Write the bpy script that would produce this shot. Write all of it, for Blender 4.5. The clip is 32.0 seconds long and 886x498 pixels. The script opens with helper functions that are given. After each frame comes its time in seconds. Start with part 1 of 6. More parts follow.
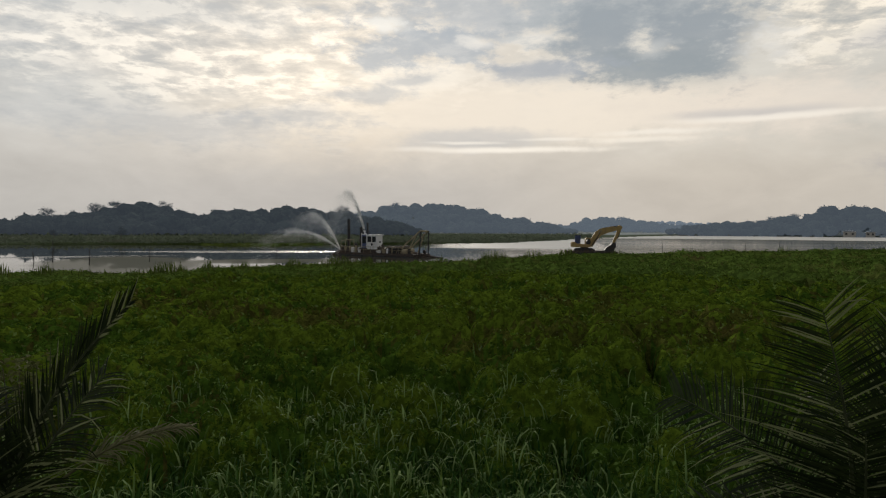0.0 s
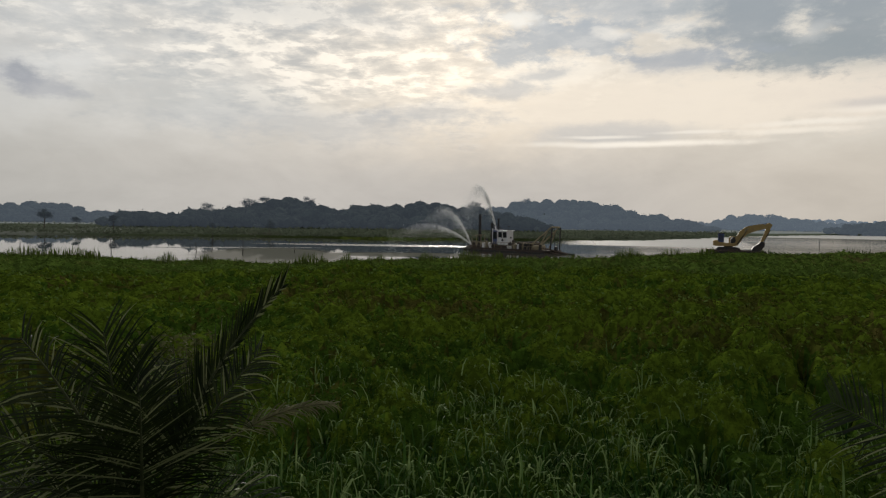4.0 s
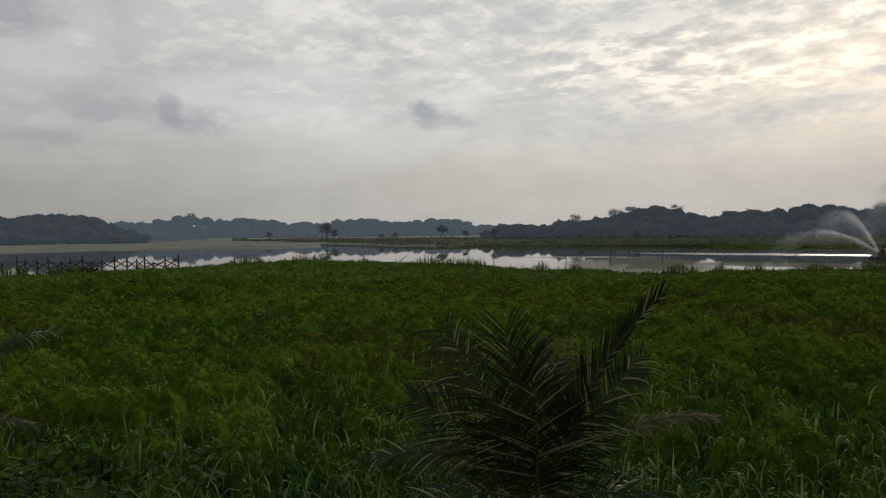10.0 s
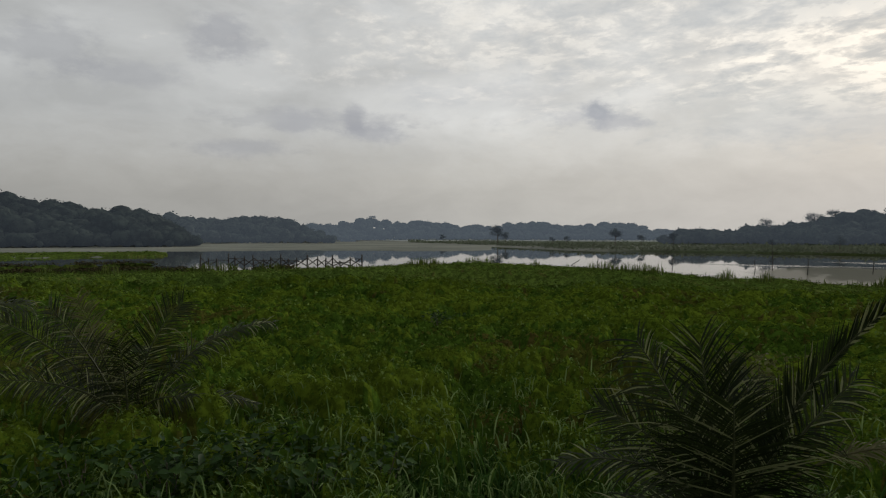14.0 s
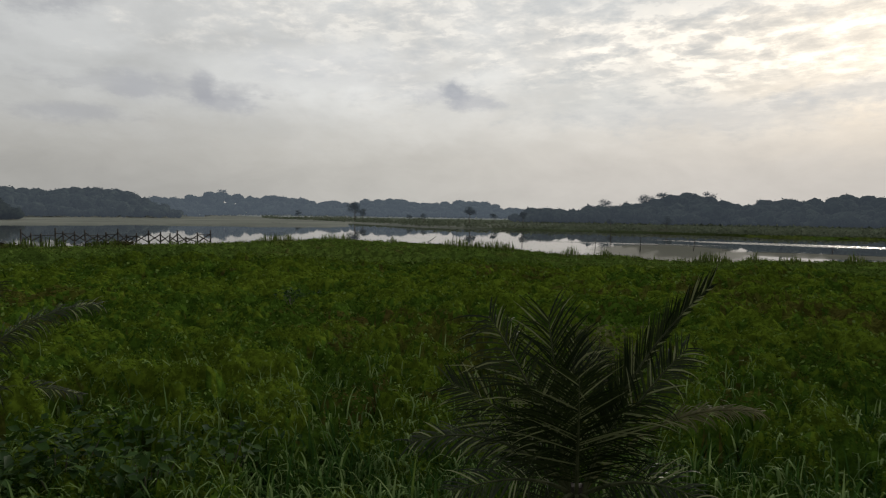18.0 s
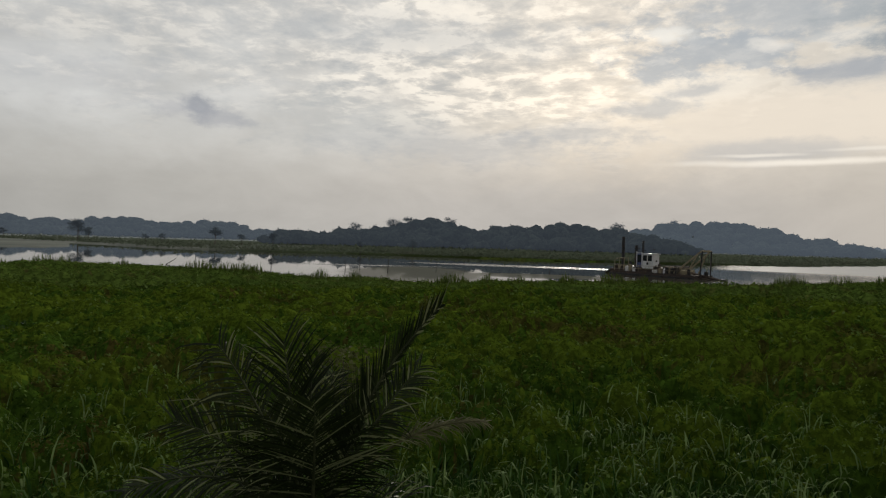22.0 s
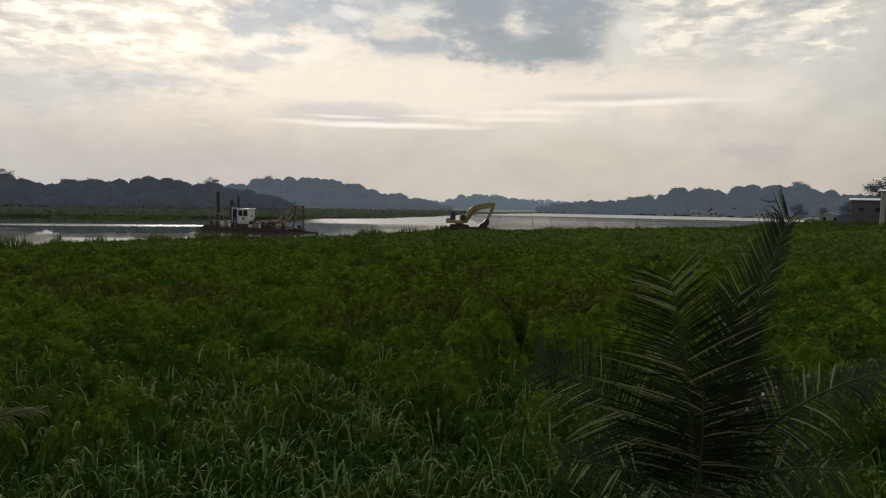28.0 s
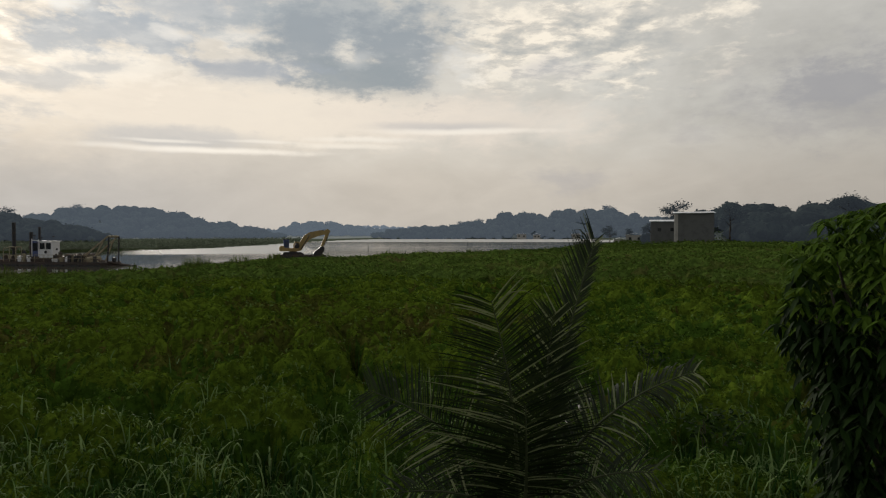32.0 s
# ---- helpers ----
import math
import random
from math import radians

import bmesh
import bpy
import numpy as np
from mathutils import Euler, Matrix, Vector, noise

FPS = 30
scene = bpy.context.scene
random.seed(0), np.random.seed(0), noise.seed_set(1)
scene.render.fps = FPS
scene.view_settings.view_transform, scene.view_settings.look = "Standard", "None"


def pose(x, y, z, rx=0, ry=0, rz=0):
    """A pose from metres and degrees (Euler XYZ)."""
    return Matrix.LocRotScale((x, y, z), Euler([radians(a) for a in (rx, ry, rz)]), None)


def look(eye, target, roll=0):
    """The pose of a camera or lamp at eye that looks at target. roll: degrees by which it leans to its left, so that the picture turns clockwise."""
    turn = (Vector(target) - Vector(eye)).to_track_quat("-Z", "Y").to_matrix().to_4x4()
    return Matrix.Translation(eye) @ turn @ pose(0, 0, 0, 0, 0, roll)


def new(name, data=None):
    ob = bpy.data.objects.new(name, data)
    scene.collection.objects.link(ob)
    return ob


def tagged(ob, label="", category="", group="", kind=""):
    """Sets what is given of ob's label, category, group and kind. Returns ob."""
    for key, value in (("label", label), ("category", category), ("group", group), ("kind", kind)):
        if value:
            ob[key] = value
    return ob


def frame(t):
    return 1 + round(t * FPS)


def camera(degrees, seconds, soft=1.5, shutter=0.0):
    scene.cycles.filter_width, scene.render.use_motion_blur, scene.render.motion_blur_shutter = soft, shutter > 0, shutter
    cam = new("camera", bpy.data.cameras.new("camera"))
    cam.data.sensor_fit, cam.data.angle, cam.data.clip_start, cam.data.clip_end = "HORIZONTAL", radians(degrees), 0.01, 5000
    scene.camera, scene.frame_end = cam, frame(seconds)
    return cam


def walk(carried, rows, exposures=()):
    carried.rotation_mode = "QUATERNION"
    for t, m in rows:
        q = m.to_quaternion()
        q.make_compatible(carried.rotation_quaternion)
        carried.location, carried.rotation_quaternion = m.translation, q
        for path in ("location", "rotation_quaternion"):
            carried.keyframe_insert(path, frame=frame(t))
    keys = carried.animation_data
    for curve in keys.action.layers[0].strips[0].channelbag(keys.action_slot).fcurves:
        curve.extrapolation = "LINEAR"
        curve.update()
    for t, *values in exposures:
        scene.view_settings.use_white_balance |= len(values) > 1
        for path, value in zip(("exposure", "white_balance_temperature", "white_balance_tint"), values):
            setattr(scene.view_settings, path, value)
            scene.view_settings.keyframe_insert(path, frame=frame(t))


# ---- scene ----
cam = camera(67.7, 32.0, 1.2)
# seconds, x, y, z in metres, then yaw, pitch, roll in degrees
ROWS = [
    (0.0, -0.000, 0.000, 4.300, 0.00, -1.77, -0.26),
    (0.5, -0.005, -0.012, 4.307, 0.43, -1.68, -0.10),
    (1.0, -0.009, -0.028, 4.310, 1.13, -1.78, 0.37),
    (1.5, -0.019, -0.038, 4.308, 1.47, -2.46, 0.02),
    (2.0, -0.038, -0.043, 4.303, 4.46, -2.54, -0.32),
    (2.5, -0.033, -0.054, 4.293, 7.52, -2.29, -0.21),
    (4.5, -0.041, -0.058, 4.248, 12.20, -2.21, -0.76),
    (5.0, -0.049, -0.084, 4.262, 13.80, -2.05, -0.44),
    (5.5, -0.040, -0.077, 4.261, 16.51, -1.91, -0.18),
    (6.0, -0.043, -0.088, 4.270, 19.46, -2.29, 0.14),
    (6.5, -0.034, -0.117, 4.274, 23.16, -2.37, 0.19),
    (7.0, -0.021, -0.160, 4.287, 26.72, -1.88, 0.12),
    (7.5, -0.012, -0.178, 4.293, 29.53, -1.90, 0.37),
    (8.0, -0.028, -0.227, 4.290, 32.32, -1.84, 0.13),
    (8.5, -0.020, -0.271, 4.272, 35.22, -1.86, 0.12),
    (9.0, -0.047, -0.310, 4.271, 38.03, -1.50, 0.49),
    (9.5, -0.036, -0.358, 4.268, 40.58, -1.64, 0.52),
    (10.0, -0.006, -0.394, 4.269, 42.23, -1.46, 0.56),
    (10.5, 0.008, -0.426, 4.267, 44.49, -1.61, 0.96),
    (11.0, 0.032, -0.478, 4.274, 46.87, -1.73, 0.90),
    (11.5, 0.061, -0.535, 4.285, 49.54, -1.42, 0.93),
    (12.0, 0.060, -0.581, 4.292, 52.21, -1.04, 1.16),
    (12.5, 0.079, -0.630, 4.286, 54.15, -0.70, 1.19),
    (13.0, 0.102, -0.673, 4.298, 56.12, -0.52, 0.67),
    (13.5, 0.072, -0.704, 4.302, 57.45, -0.64, 0.57),
    (14.0, 0.035, -0.712, 4.319, 56.91, -1.13, -0.11),
    (14.5, -0.004, -0.704, 4.339, 56.02, -1.70, -0.14),
    (16.5, -0.151, -0.606, 4.305, 53.45, -1.77, -0.25),
    (17.0, -0.166, -0.557, 4.295, 50.01, -3.28, -0.54),
    (17.5, -0.171, -0.516, 4.286, 46.53, -2.99, -0.96),
    (18.0, -0.164, -0.483, 4.289, 44.61, -3.03, -0.84),
    (18.5, -0.170, -0.441, 4.279, 42.47, -2.56, -0.80),
    (19.0, -0.164, -0.411, 4.278, 39.82, -2.28, -0.87),
    (19.5, -0.175, -0.349, 4.273, 35.78, -2.32, -0.76),
    (20.0, -0.173, -0.313, 4.274, 32.59, -1.48, -0.43),
    (20.5, -0.165, -0.296, 4.277, 29.35, -1.35, -0.66),
    (21.0, -0.156, -0.277, 4.279, 25.86, -1.05, -0.92),
    (21.5, -0.148, -0.276, 4.278, 25.09, -0.90, -1.29),
    (22.0, -0.140, -0.268, 4.279, 23.30, -0.67, -1.58),
    (22.5, -0.141, -0.235, 4.276, 21.35, -1.69, -2.09),
    (23.0, -0.158, -0.185, 4.264, 19.32, -4.18, -2.00),
    (23.5, -0.158, -0.138, 4.253, 16.33, -8.22, -2.44),
    (24.0, -0.129, -0.122, 4.258, 12.87, -6.44, -2.22),
    (24.5, -0.108, -0.088, 4.258, 9.82, -5.76, -1.60),
    (25.0, -0.096, -0.054, 4.260, 7.12, -5.81, -1.29),
    (25.5, -0.073, -0.037, 4.266, 3.78, -5.20, -1.05),
    (26.0, -0.051, -0.031, 4.258, 0.44, -4.75, -0.67),
    (26.5, -0.046, -0.027, 4.256, -3.76, -4.73, -0.89),
    (28.5, 0.028, -0.020, 4.269, -11.93, -3.05, -0.82),
    (29.0, 0.046, -0.004, 4.275, -13.57, -2.29, -0.63),
    (29.5, 0.068, 0.006, 4.274, -16.58, -1.79, -0.95),
    (30.0, 0.085, 0.020, 4.273, -20.99, -1.83, -1.15),
    (30.5, 0.099, 0.021, 4.269, -23.45, -1.86, -1.12),
    (31.0, 0.111, 0.025, 4.271, -24.50, -1.73, -0.37),
    (31.5, 0.124, 0.027, 4.274, -24.74, -1.68, -0.20),
    (32.0, 0.133, 0.036, 4.277, -24.82, -1.36, 0.03),
]
walk(cam, [(t, pose(x, y, z, 90 + p, r, w)) for t, x, y, z, w, p, r in ROWS], exposures=((0.0, -0.05), (8.0, -0.07), (10.0, -0.04), (11.0, 0.03), (14.0, 0.03), (17.0, 0.13), (19.0, 0.06), (20.0, -0.06), (22.0, -0.14), (23.0, 0.0), (24.0, 0.08), (26.2, 0.05), (29.0, -0.01), (30.0, -0.08), (32.0, -0.06)))

# ---------------------------------------------------------------- light
SUN_AZ, SUN_EL = 8.0, 15.0      # degrees left of the first view, above the horizon


def way(az, el=0.0):
    """Unit vector for a bearing (degrees to the left of +y) and a height angle."""
    a, e = radians(az), radians(el)
    return Vector((-math.sin(a) * math.cos(e), math.cos(a) * math.cos(e), math.sin(e)))


lamp = bpy.data.lights.new("sun", "SUN")
lamp.energy, lamp.angle, lamp.color = 1.35, radians(14), (1.0, 0.93, 0.82)
sun = new("sun", lamp)
sun.matrix_world = look(way(SUN_AZ, SUN_EL) * 50, (0, 0, 0))


class Nodes:
    """Short hand for node trees."""

    def __init__(self, tree):
        self.t = tree
        tree.nodes.clear()

    def n(self, kind, **kw):
        node = self.t.nodes.new(kind)
        for k, v in kw.items():
            if k in node.inputs:
                self.put(node.inputs[k], v)
            else:
                setattr_plain(node, k, v)
        return node

    def put(self, socket, v):
        if isinstance(v, bpy.types.NodeSocket):
            self.t.links.new(v, socket)
        elif isinstance(v, bpy.types.Node):
            self.t.links.new(v.outputs[0], socket)
        else:
            socket.default_value = v

    def m(self, op, a, b=0.0, c=0.0, clamp=False):
        node = self.t.nodes.new("ShaderNodeMath")
        node.operation, node.use_clamp = op, clamp
        for i, v in enumerate((a, b, c)):
            self.put(node.inputs[i], v)
        return node.outputs[0]

    def mix(self, f, a, b, blend="MIX"):
        node = self.t.nodes.new("ShaderNodeMix")
        node.data_type, node.blend_type = "RGBA", blend
        for i, v in ((0, f), (6, a), (7, b)):
            if i and isinstance(v, tuple) and len(v) == 3:
                v = (*v, 1)
            self.put(node.inputs[i], v)
        return node.outputs[2]

    def noise(self, vec, scale, detail=3.0, rough=0.55, distort=0.0):
        node = self.t.nodes.new("ShaderNodeTexNoise")
        self.put(node.inputs["Vector"], vec)
        node.inputs["Scale"].default_value = scale
        node.inputs["Detail"].default_value = detail
        node.inputs["Roughness"].default_value = rough
        node.inputs["Distortion"].default_value = distort
        return node.outputs["Fac"]

    def ramp(self, f, *stops):
        node = self.t.nodes.new("ShaderNodeValToRGB")
        self.put(node.inputs[0], f)
        el = node.color_ramp.elements
        while len(el) < len(stops):
            el.new(0.5)
        for e, (p, c) in zip(el, stops):
            e.position = p
            e.color = (*c, 1) if isinstance(c, tuple) else (c, c, c, 1)
        return node.outputs[0]

    def smooth(self, v, lo, hi):
        node = self.t.nodes.new("ShaderNodeMapRange")
        node.interpolation_type = "SMOOTHSTEP"
        self.put(node.inputs[0], v)
        node.inputs[1].default_value, node.inputs[2].default_value = lo, hi
        return node.outputs[0]


def setattr_plain(node, k, v):
    if k == "operation":
        node.operation = v
    elif k == "sky_type":
        node.sky_type = v
    elif k == "feature":
        node.feature = v
    else:
        raise KeyError(k)


# clouds with a shape of their own: bearing, height, half widths (degrees), raggedness, rim, cover, colour
CLOUDS = [
    (-8.5, 9.9, 17.0, 2.5, 0.3, 0.45, 0.9, (0.93, 0.83, 0.70)),           # cream clearing
    (-27.0, 9.6, 10.0, 2.0, 0.4, 0.6, 0.7, (0.84, 0.75, 0.65)),
    (2.0, 12.8, 5.0, 1.3, 0.4, 0.6, 0.8, (1.0, 0.92, 0.80)),
    (31.6, 9.7, 6.4, 2.1, 0.6, 0.7, 0.4, (0.52, 0.54, 0.54)),             # grey sheets
    (21.2, 8.2, 10.0, 1.2, 0.5, 0.7, 0.45, (0.52, 0.53, 0.54)),
    (12.5, 9.3, 5.0, 0.9, 0.5, 0.7, 0.5, (0.50, 0.52, 0.54)),
    (24.4, 17.0, 12.8, 1.3, 0.6, 0.6, 0.45, (0.54, 0.56, 0.57)),
    (1.5, 15.2, 6.0, 1.6, 0.6, 0.5, 0.8, (0.47, 0.51, 0.55)),             # blue-grey bank
    (-4.0, 17.8, 9.3, 1.9, 0.6, 0.6, 0.75, (0.46, 0.50, 0.54)),
    (6.8, 11.3, 3.4, 0.55, 0.6, 0.7, 0.6, (0.50, 0.52, 0.54)),
    (2.8, 12.5, 1.9, 0.4, 0.6, 0.7, 0.6, (0.50, 0.52, 0.54)),
    (4.7, 16.9, 1.5, 0.6, 0.6, 0.6, 0.9, (1.0, 0.96, 0.88)),              # bright opening
    (-2.7, 15.7, 1.3, 0.4, 0.8, 0.7, 0.7, (0.95, 0.9, 0.82)),
    (-8.0, 15.8, 2.2, 0.5, 0.8, 0.7, 0.6, (0.90, 0.86, 0.79)),
    (-16.3, 17.6, 8.4, 2.6, 0.5, 0.6, 0.85, (0.42, 0.458, 0.48)),          # dark cloud
    (-13.6, 15.8, 3.2, 2.7, 0.45, 0.55, 0.9, (0.34, 0.378, 0.41)),
    (-21.0, 15.0, 4.2, 3.2, 0.45, 0.5, 0.92, (0.33, 0.368, 0.40)),
    (-17.4, 13.0, 5.4, 1.5, 0.45, 0.5, 0.9, (0.33, 0.368, 0.39)),
    (-9.0, 13.3, 4.4, 0.8, 0.5, 0.6, 0.85, (0.42, 0.45, 0.49)),
    (-25.4, 14.2, 2.2, 1.2, 1.0, 0.8, 0.6, (0.90, 0.86, 0.79)),
    (-17.0, 14.5, 0.9, 0.5, 0.9, 0.8, 0.4, (0.74, 0.73, 0.70)),
    (-34.5, 13.6, 3.2, 0.9, 0.8, 0.8, 0.5, (0.50, 0.50, 0.52)),
    (-2.6, 7.6, 5.8, 0.9, 0.3, 0.5, 0.6, (0.53, 0.53, 0.53)),             # low bar and its bright rim
    (-24.8, 9.1, 5.2, 0.35, 0.25, 0.7, 0.55, (0.52, 0.51, 0.51)),
    (-5.2, 6.75, 7.2, 0.22, 0.22, 0.8, 0.85, (1.05, 0.97, 0.85)),
    (-2.0, 7.35, 2.6, 0.12, 0.14, 0.8, 0.7, (1.0, 0.93, 0.82)),
    (-9.5, 7.6, 2.6, 0.12, 0.14, 0.8, 0.6, (1.0, 0.93, 0.82)),
    (-26.5, 8.7, 6.0, 0.22, 0.22, 0.8, 0.7, (1.0, 0.93, 0.82)),
    (-18.0, 8.0, 3.6, 0.2, 0.22, 0.8, 0.6, (1.0, 0.93, 0.82)),
    (-16.5, 7.4, 3.6, 0.2, 0.16, 0.8, 0.6, (1.0, 0.92, 0.80)),
    (-57.2, 10.7, 7.4, 3.0, 0.6, 0.7, 0.5, (0.36, 0.35, 0.36)),           # dull cloud over the houses
    (-55.6, 11.2, 3.2, 1.5, 0.7, 0.6, 0.6, (0.34, 0.34, 0.36)),
    (-45.9, 8.2, 2.0, 0.8, 0.9, 0.8, 0.4, (0.46, 0.44, 0.43)),
    (-35.2, 4.6, 2.3, 0.8, 0.8, 0.8, 0.45, (0.45, 0.43, 0.43)),
    (43.6, 10.4, 1.1, 1.0, 0.6, 0.7, 0.9, (0.34, 0.36, 0.40)),            # small clouds
    (42.3, 9.4, 2.3, 0.6, 0.6, 0.7, 0.65, (0.42, 0.43, 0.46)),
    (45.5, 9.9, 1.2, 0.6, 0.7, 0.7, 0.5, (0.44, 0.45, 0.48)),
    (64.4, 9.8, 0.7, 1.4, 0.5, 0.7, 0.75, (0.34, 0.35, 0.38)),
    (63.0, 8.6, 2.6, 0.8, 0.5, 0.7, 0.7, (0.37, 0.38, 0.41)),
    (68.6, 9.6, 2.0, 1.0, 0.6, 0.7, 0.5, (0.40, 0.41, 0.44)),
    (53.4, 12.0, 7.4, 1.7, 0.8, 0.8, 0.3, (0.56, 0.57, 0.59)),
    (68, 9.6, 7, 0.8, 0.6, 0.5, 0.3, (0.30, 0.31, 0.34)),
    (75.5, 15.6, 2.4, 1.7, 0.5, 0.6, 0.65, (0.32, 0.33, 0.36)),
    (82.5, 12.6, 3.4, 0.9, 0.4, 0.6, 0.45, (0.32, 0.33, 0.36)),
    (74, 7.2, 3.8, 0.7, 0.4, 0.6, 0.5, (0.32, 0.33, 0.36)),
    (88, 14, 3, 1.6, 0.6, 0.6, 0.4, (0.30, 0.31, 0.34)),
]

world = bpy.data.worlds.new("sky")
scene.world = world
world.use_nodes = True
N = Nodes(world.node_tree)
co = N.n("ShaderNodeTexCoord").outputs["Generated"]
sep = N.n("ShaderNodeSeparateXYZ", Vector=co)
X, Y, Z = sep.outputs
az = N.m("MULTIPLY", N.m("ARCTAN2", N.m("MULTIPLY", X, -1.0), Y), 57.29578)
el = N.m("MULTIPLY", N.m("ARCSINE", Z), 57.29578)
comb = N.n("ShaderNodeCombineXYZ", X=N.m("MULTIPLY", az, 0.1), Y=N.m("MULTIPLY", el, 0.1), Z=0.0).outputs[0]
# the cloud deck, seen in perspective
zz = N.m("ADD", N.m("ABSOLUTE", Z), 0.10)
deck = N.n("ShaderNodeCombineXYZ", X=N.m("DIVIDE", X, zz), Y=N.m("DIVIDE", Y, zz), Z=0.0).outputs[0]
sd = way(SUN_AZ, SUN_EL)
dot = N.m("ADD", N.m("ADD", N.m("MULTIPLY", X, sd.x), N.m("MULTIPLY", Y, sd.y)), N.m("MULTIPLY", Z, sd.z))
off = N.m("MULTIPLY", N.m("ARCCOSINE", N.m("MINIMUM", dot, 1.0)), 57.29578 / 180)   # 0 at the sun, 1 opposite
sky = N.n("ShaderNodeTexSky", sky_type="NISHITA")
sky.sun_disc, sky.sun_elevation, sky.sun_rotation = False, radians(SUN_EL), radians(-SUN_AZ)
sky.air_density, sky.dust_density = 1.2, 3.0
clear = N.mix(1.0, sky.outputs[0], (0.06, 0.06, 0.06), "MULTIPLY")
base = N.ramp(off, (0.0, (0.72, 0.70, 0.665)), (0.06, (0.67, 0.66, 0.635)), (0.13, (0.69, 0.685, 0.665)), (0.24, (0.675, 0.675, 0.66)), (0.34, (0.53, 0.535, 0.53)),
              (0.47, (0.47, 0.48, 0.48)), (1.0, (0.22, 0.23, 0.24)))
warp1 = N.noise(comb, 1.1, 3.0, 0.5)
shift = N.n("ShaderNodeVectorMath", operation="ADD")
N.put(shift.inputs[0], comb)
shift.inputs[1].default_value = (5.2, 9.1, 0.0)
warp2 = N.noise(shift.outputs[0], 1.6, 3.0, 0.5)
flat = N.n("ShaderNodeMapping")
N.put(flat.inputs["Vector"], comb)
flat.inputs["Scale"].default_value = (1.0, 2.1, 1.0)
warp3 = N.noise(flat.outputs[0], 2.6, 8.0, 0.62)               # torn rims
warp4 = N.noise(flat.outputs[0], 6.5, 6.0, 0.66)
azw = N.m("MULTIPLY", N.m("SUBTRACT", warp1, 0.5), 9.0)
elw = N.m("MULTIPLY", N.m("SUBTRACT", warp2, 0.5), 4.0)
torn = N.m("ADD", N.m("MULTIPLY", N.m("SUBTRACT", warp3, 0.5), 1.9), N.m("MULTIPLY", N.m("SUBTRACT", warp4, 0.5), 0.9))


def spot(a0, e0, wa, we, rag=1.0, edge=0.35):
    """A cloud shape with a torn rim: 1 inside, 0 outside."""
    aa = N.m("ADD", az, N.m("MULTIPLY", azw, rag * 0.7))
    ee = N.m("ADD", el, N.m("MULTIPLY", elw, rag * 0.6))
    da = N.m("DIVIDE", N.m("SUBTRACT", aa, a0), wa)
    de = N.m("DIVIDE", N.m("SUBTRACT", ee, e0), we)
    d = N.m("SQRT", N.m("ADD", N.m("MULTIPLY", da, da), N.m("MULTIPLY", de, de)))
    d = N.m("ADD", d, N.m("MULTIPLY", torn, 3.0 * rag))
    return N.m("SUBTRACT", 1.0, N.smooth(d, 1.0 - edge, 1.0 + edge))


# broken cells of the high cloud, smaller and flatter towards the horizon
cells = N.noise(deck, 6.4, 7.0, 0.62, 0.2)
large = N.noise(deck, 1.2, 3.0, 0.5, 0.3)
cover = N.m("ADD", N.m("MULTIPLY", cells, 0.72), N.m("MULTIPLY", large, 0.28))
sheet = N.noise(flat.outputs[0], 1.15, 6.0, 0.55, 0.3)
col = N.mix(1.0, base, N.ramp(sheet, (0.34, 0.88), (0.66, 1.12)), "MULTIPLY")
broken = N.ramp(cover, (0.40, (0.46, 0.485, 0.505)), (0.465, (0.60, 0.605, 0.595)), (0.51, (0.76, 0.735, 0.69)), (0.56, (1.06, 1.0, 0.90)))
field = N.m("MAXIMUM", N.m("MAXIMUM", spot(16, 15.5, 20, 6.2, 0.5, 0.6), spot(-34, 16.0, 10, 3.6, 0.7, 0.7)), N.m("MULTIPLY", spot(34, 19, 26, 7, 0.6, 0.7), 0.5))
col = N.mix(N.m("MULTIPLY", field, 0.9), col, broken)
col = N.mix(0.08, col, clear)
# pinkish haze low down
low = N.mix(1.0, base, (0.90, 0.85, 0.80), "MULTIPLY")
low = N.mix(N.m("SUBTRACT", 1.0, N.smooth(el, -1, 8)), low, N.mix(1.0, base, (0.80, 0.76, 0.73), "MULTIPLY"))
low = N.mix(N.smooth(az, 15, 55), low, N.mix(1.0, low, (0.84, 0.86, 0.86), "MULTIPLY"))
low = N.mix(1.0, low, N.ramp(N.noise(flat.outputs[0], 1.5, 5.0, 0.6, 0.4), (0.35, 0.95), (0.65, 1.05)), "MULTIPLY")
col = N.mix(N.m("SUBTRACT", 1.0, N.smooth(N.m("ADD", el, N.m("MULTIPLY", torn, 1.6)), 3, 11)), col, low)
col = N.mix(N.smooth(N.m("MULTIPLY", az, -1.0), -8, 24), col, N.mix(1.0, col, (1.035, 0.995, 0.93), "MULTIPLY"))      # warmer towards the east
body = N.m("ADD", 0.72, N.m("MULTIPLY", warp3, 0.5), clamp=True)      # thick and thin parts of a cloud
for a0, e0, wa, we, rag, edge, f, c in CLOUDS:
    col = N.mix(N.m("MULTIPLY", N.m("MULTIPLY", spot(a0, e0, wa, we, rag, edge), f), body), col, c)
bg = N.n("ShaderNodeBackground", Color=col, Strength=1.0)
out = N.n("ShaderNodeOutputWorld", Surface=bg)

# ---------------------------------------------------------------- materials
def material(name, build):
    mat = bpy.data.materials.new(name)
    mat.use_nodes = True
    k = Nodes(mat.node_tree)
    shader = build(k)
    k.n("ShaderNodeOutputMaterial", Surface=shader)
    return mat


def bump(k, height, strength=0.3, distance=0.02):
    return k.n("ShaderNodeBump", Strength=strength, Distance=distance, Height=height).outputs[0]


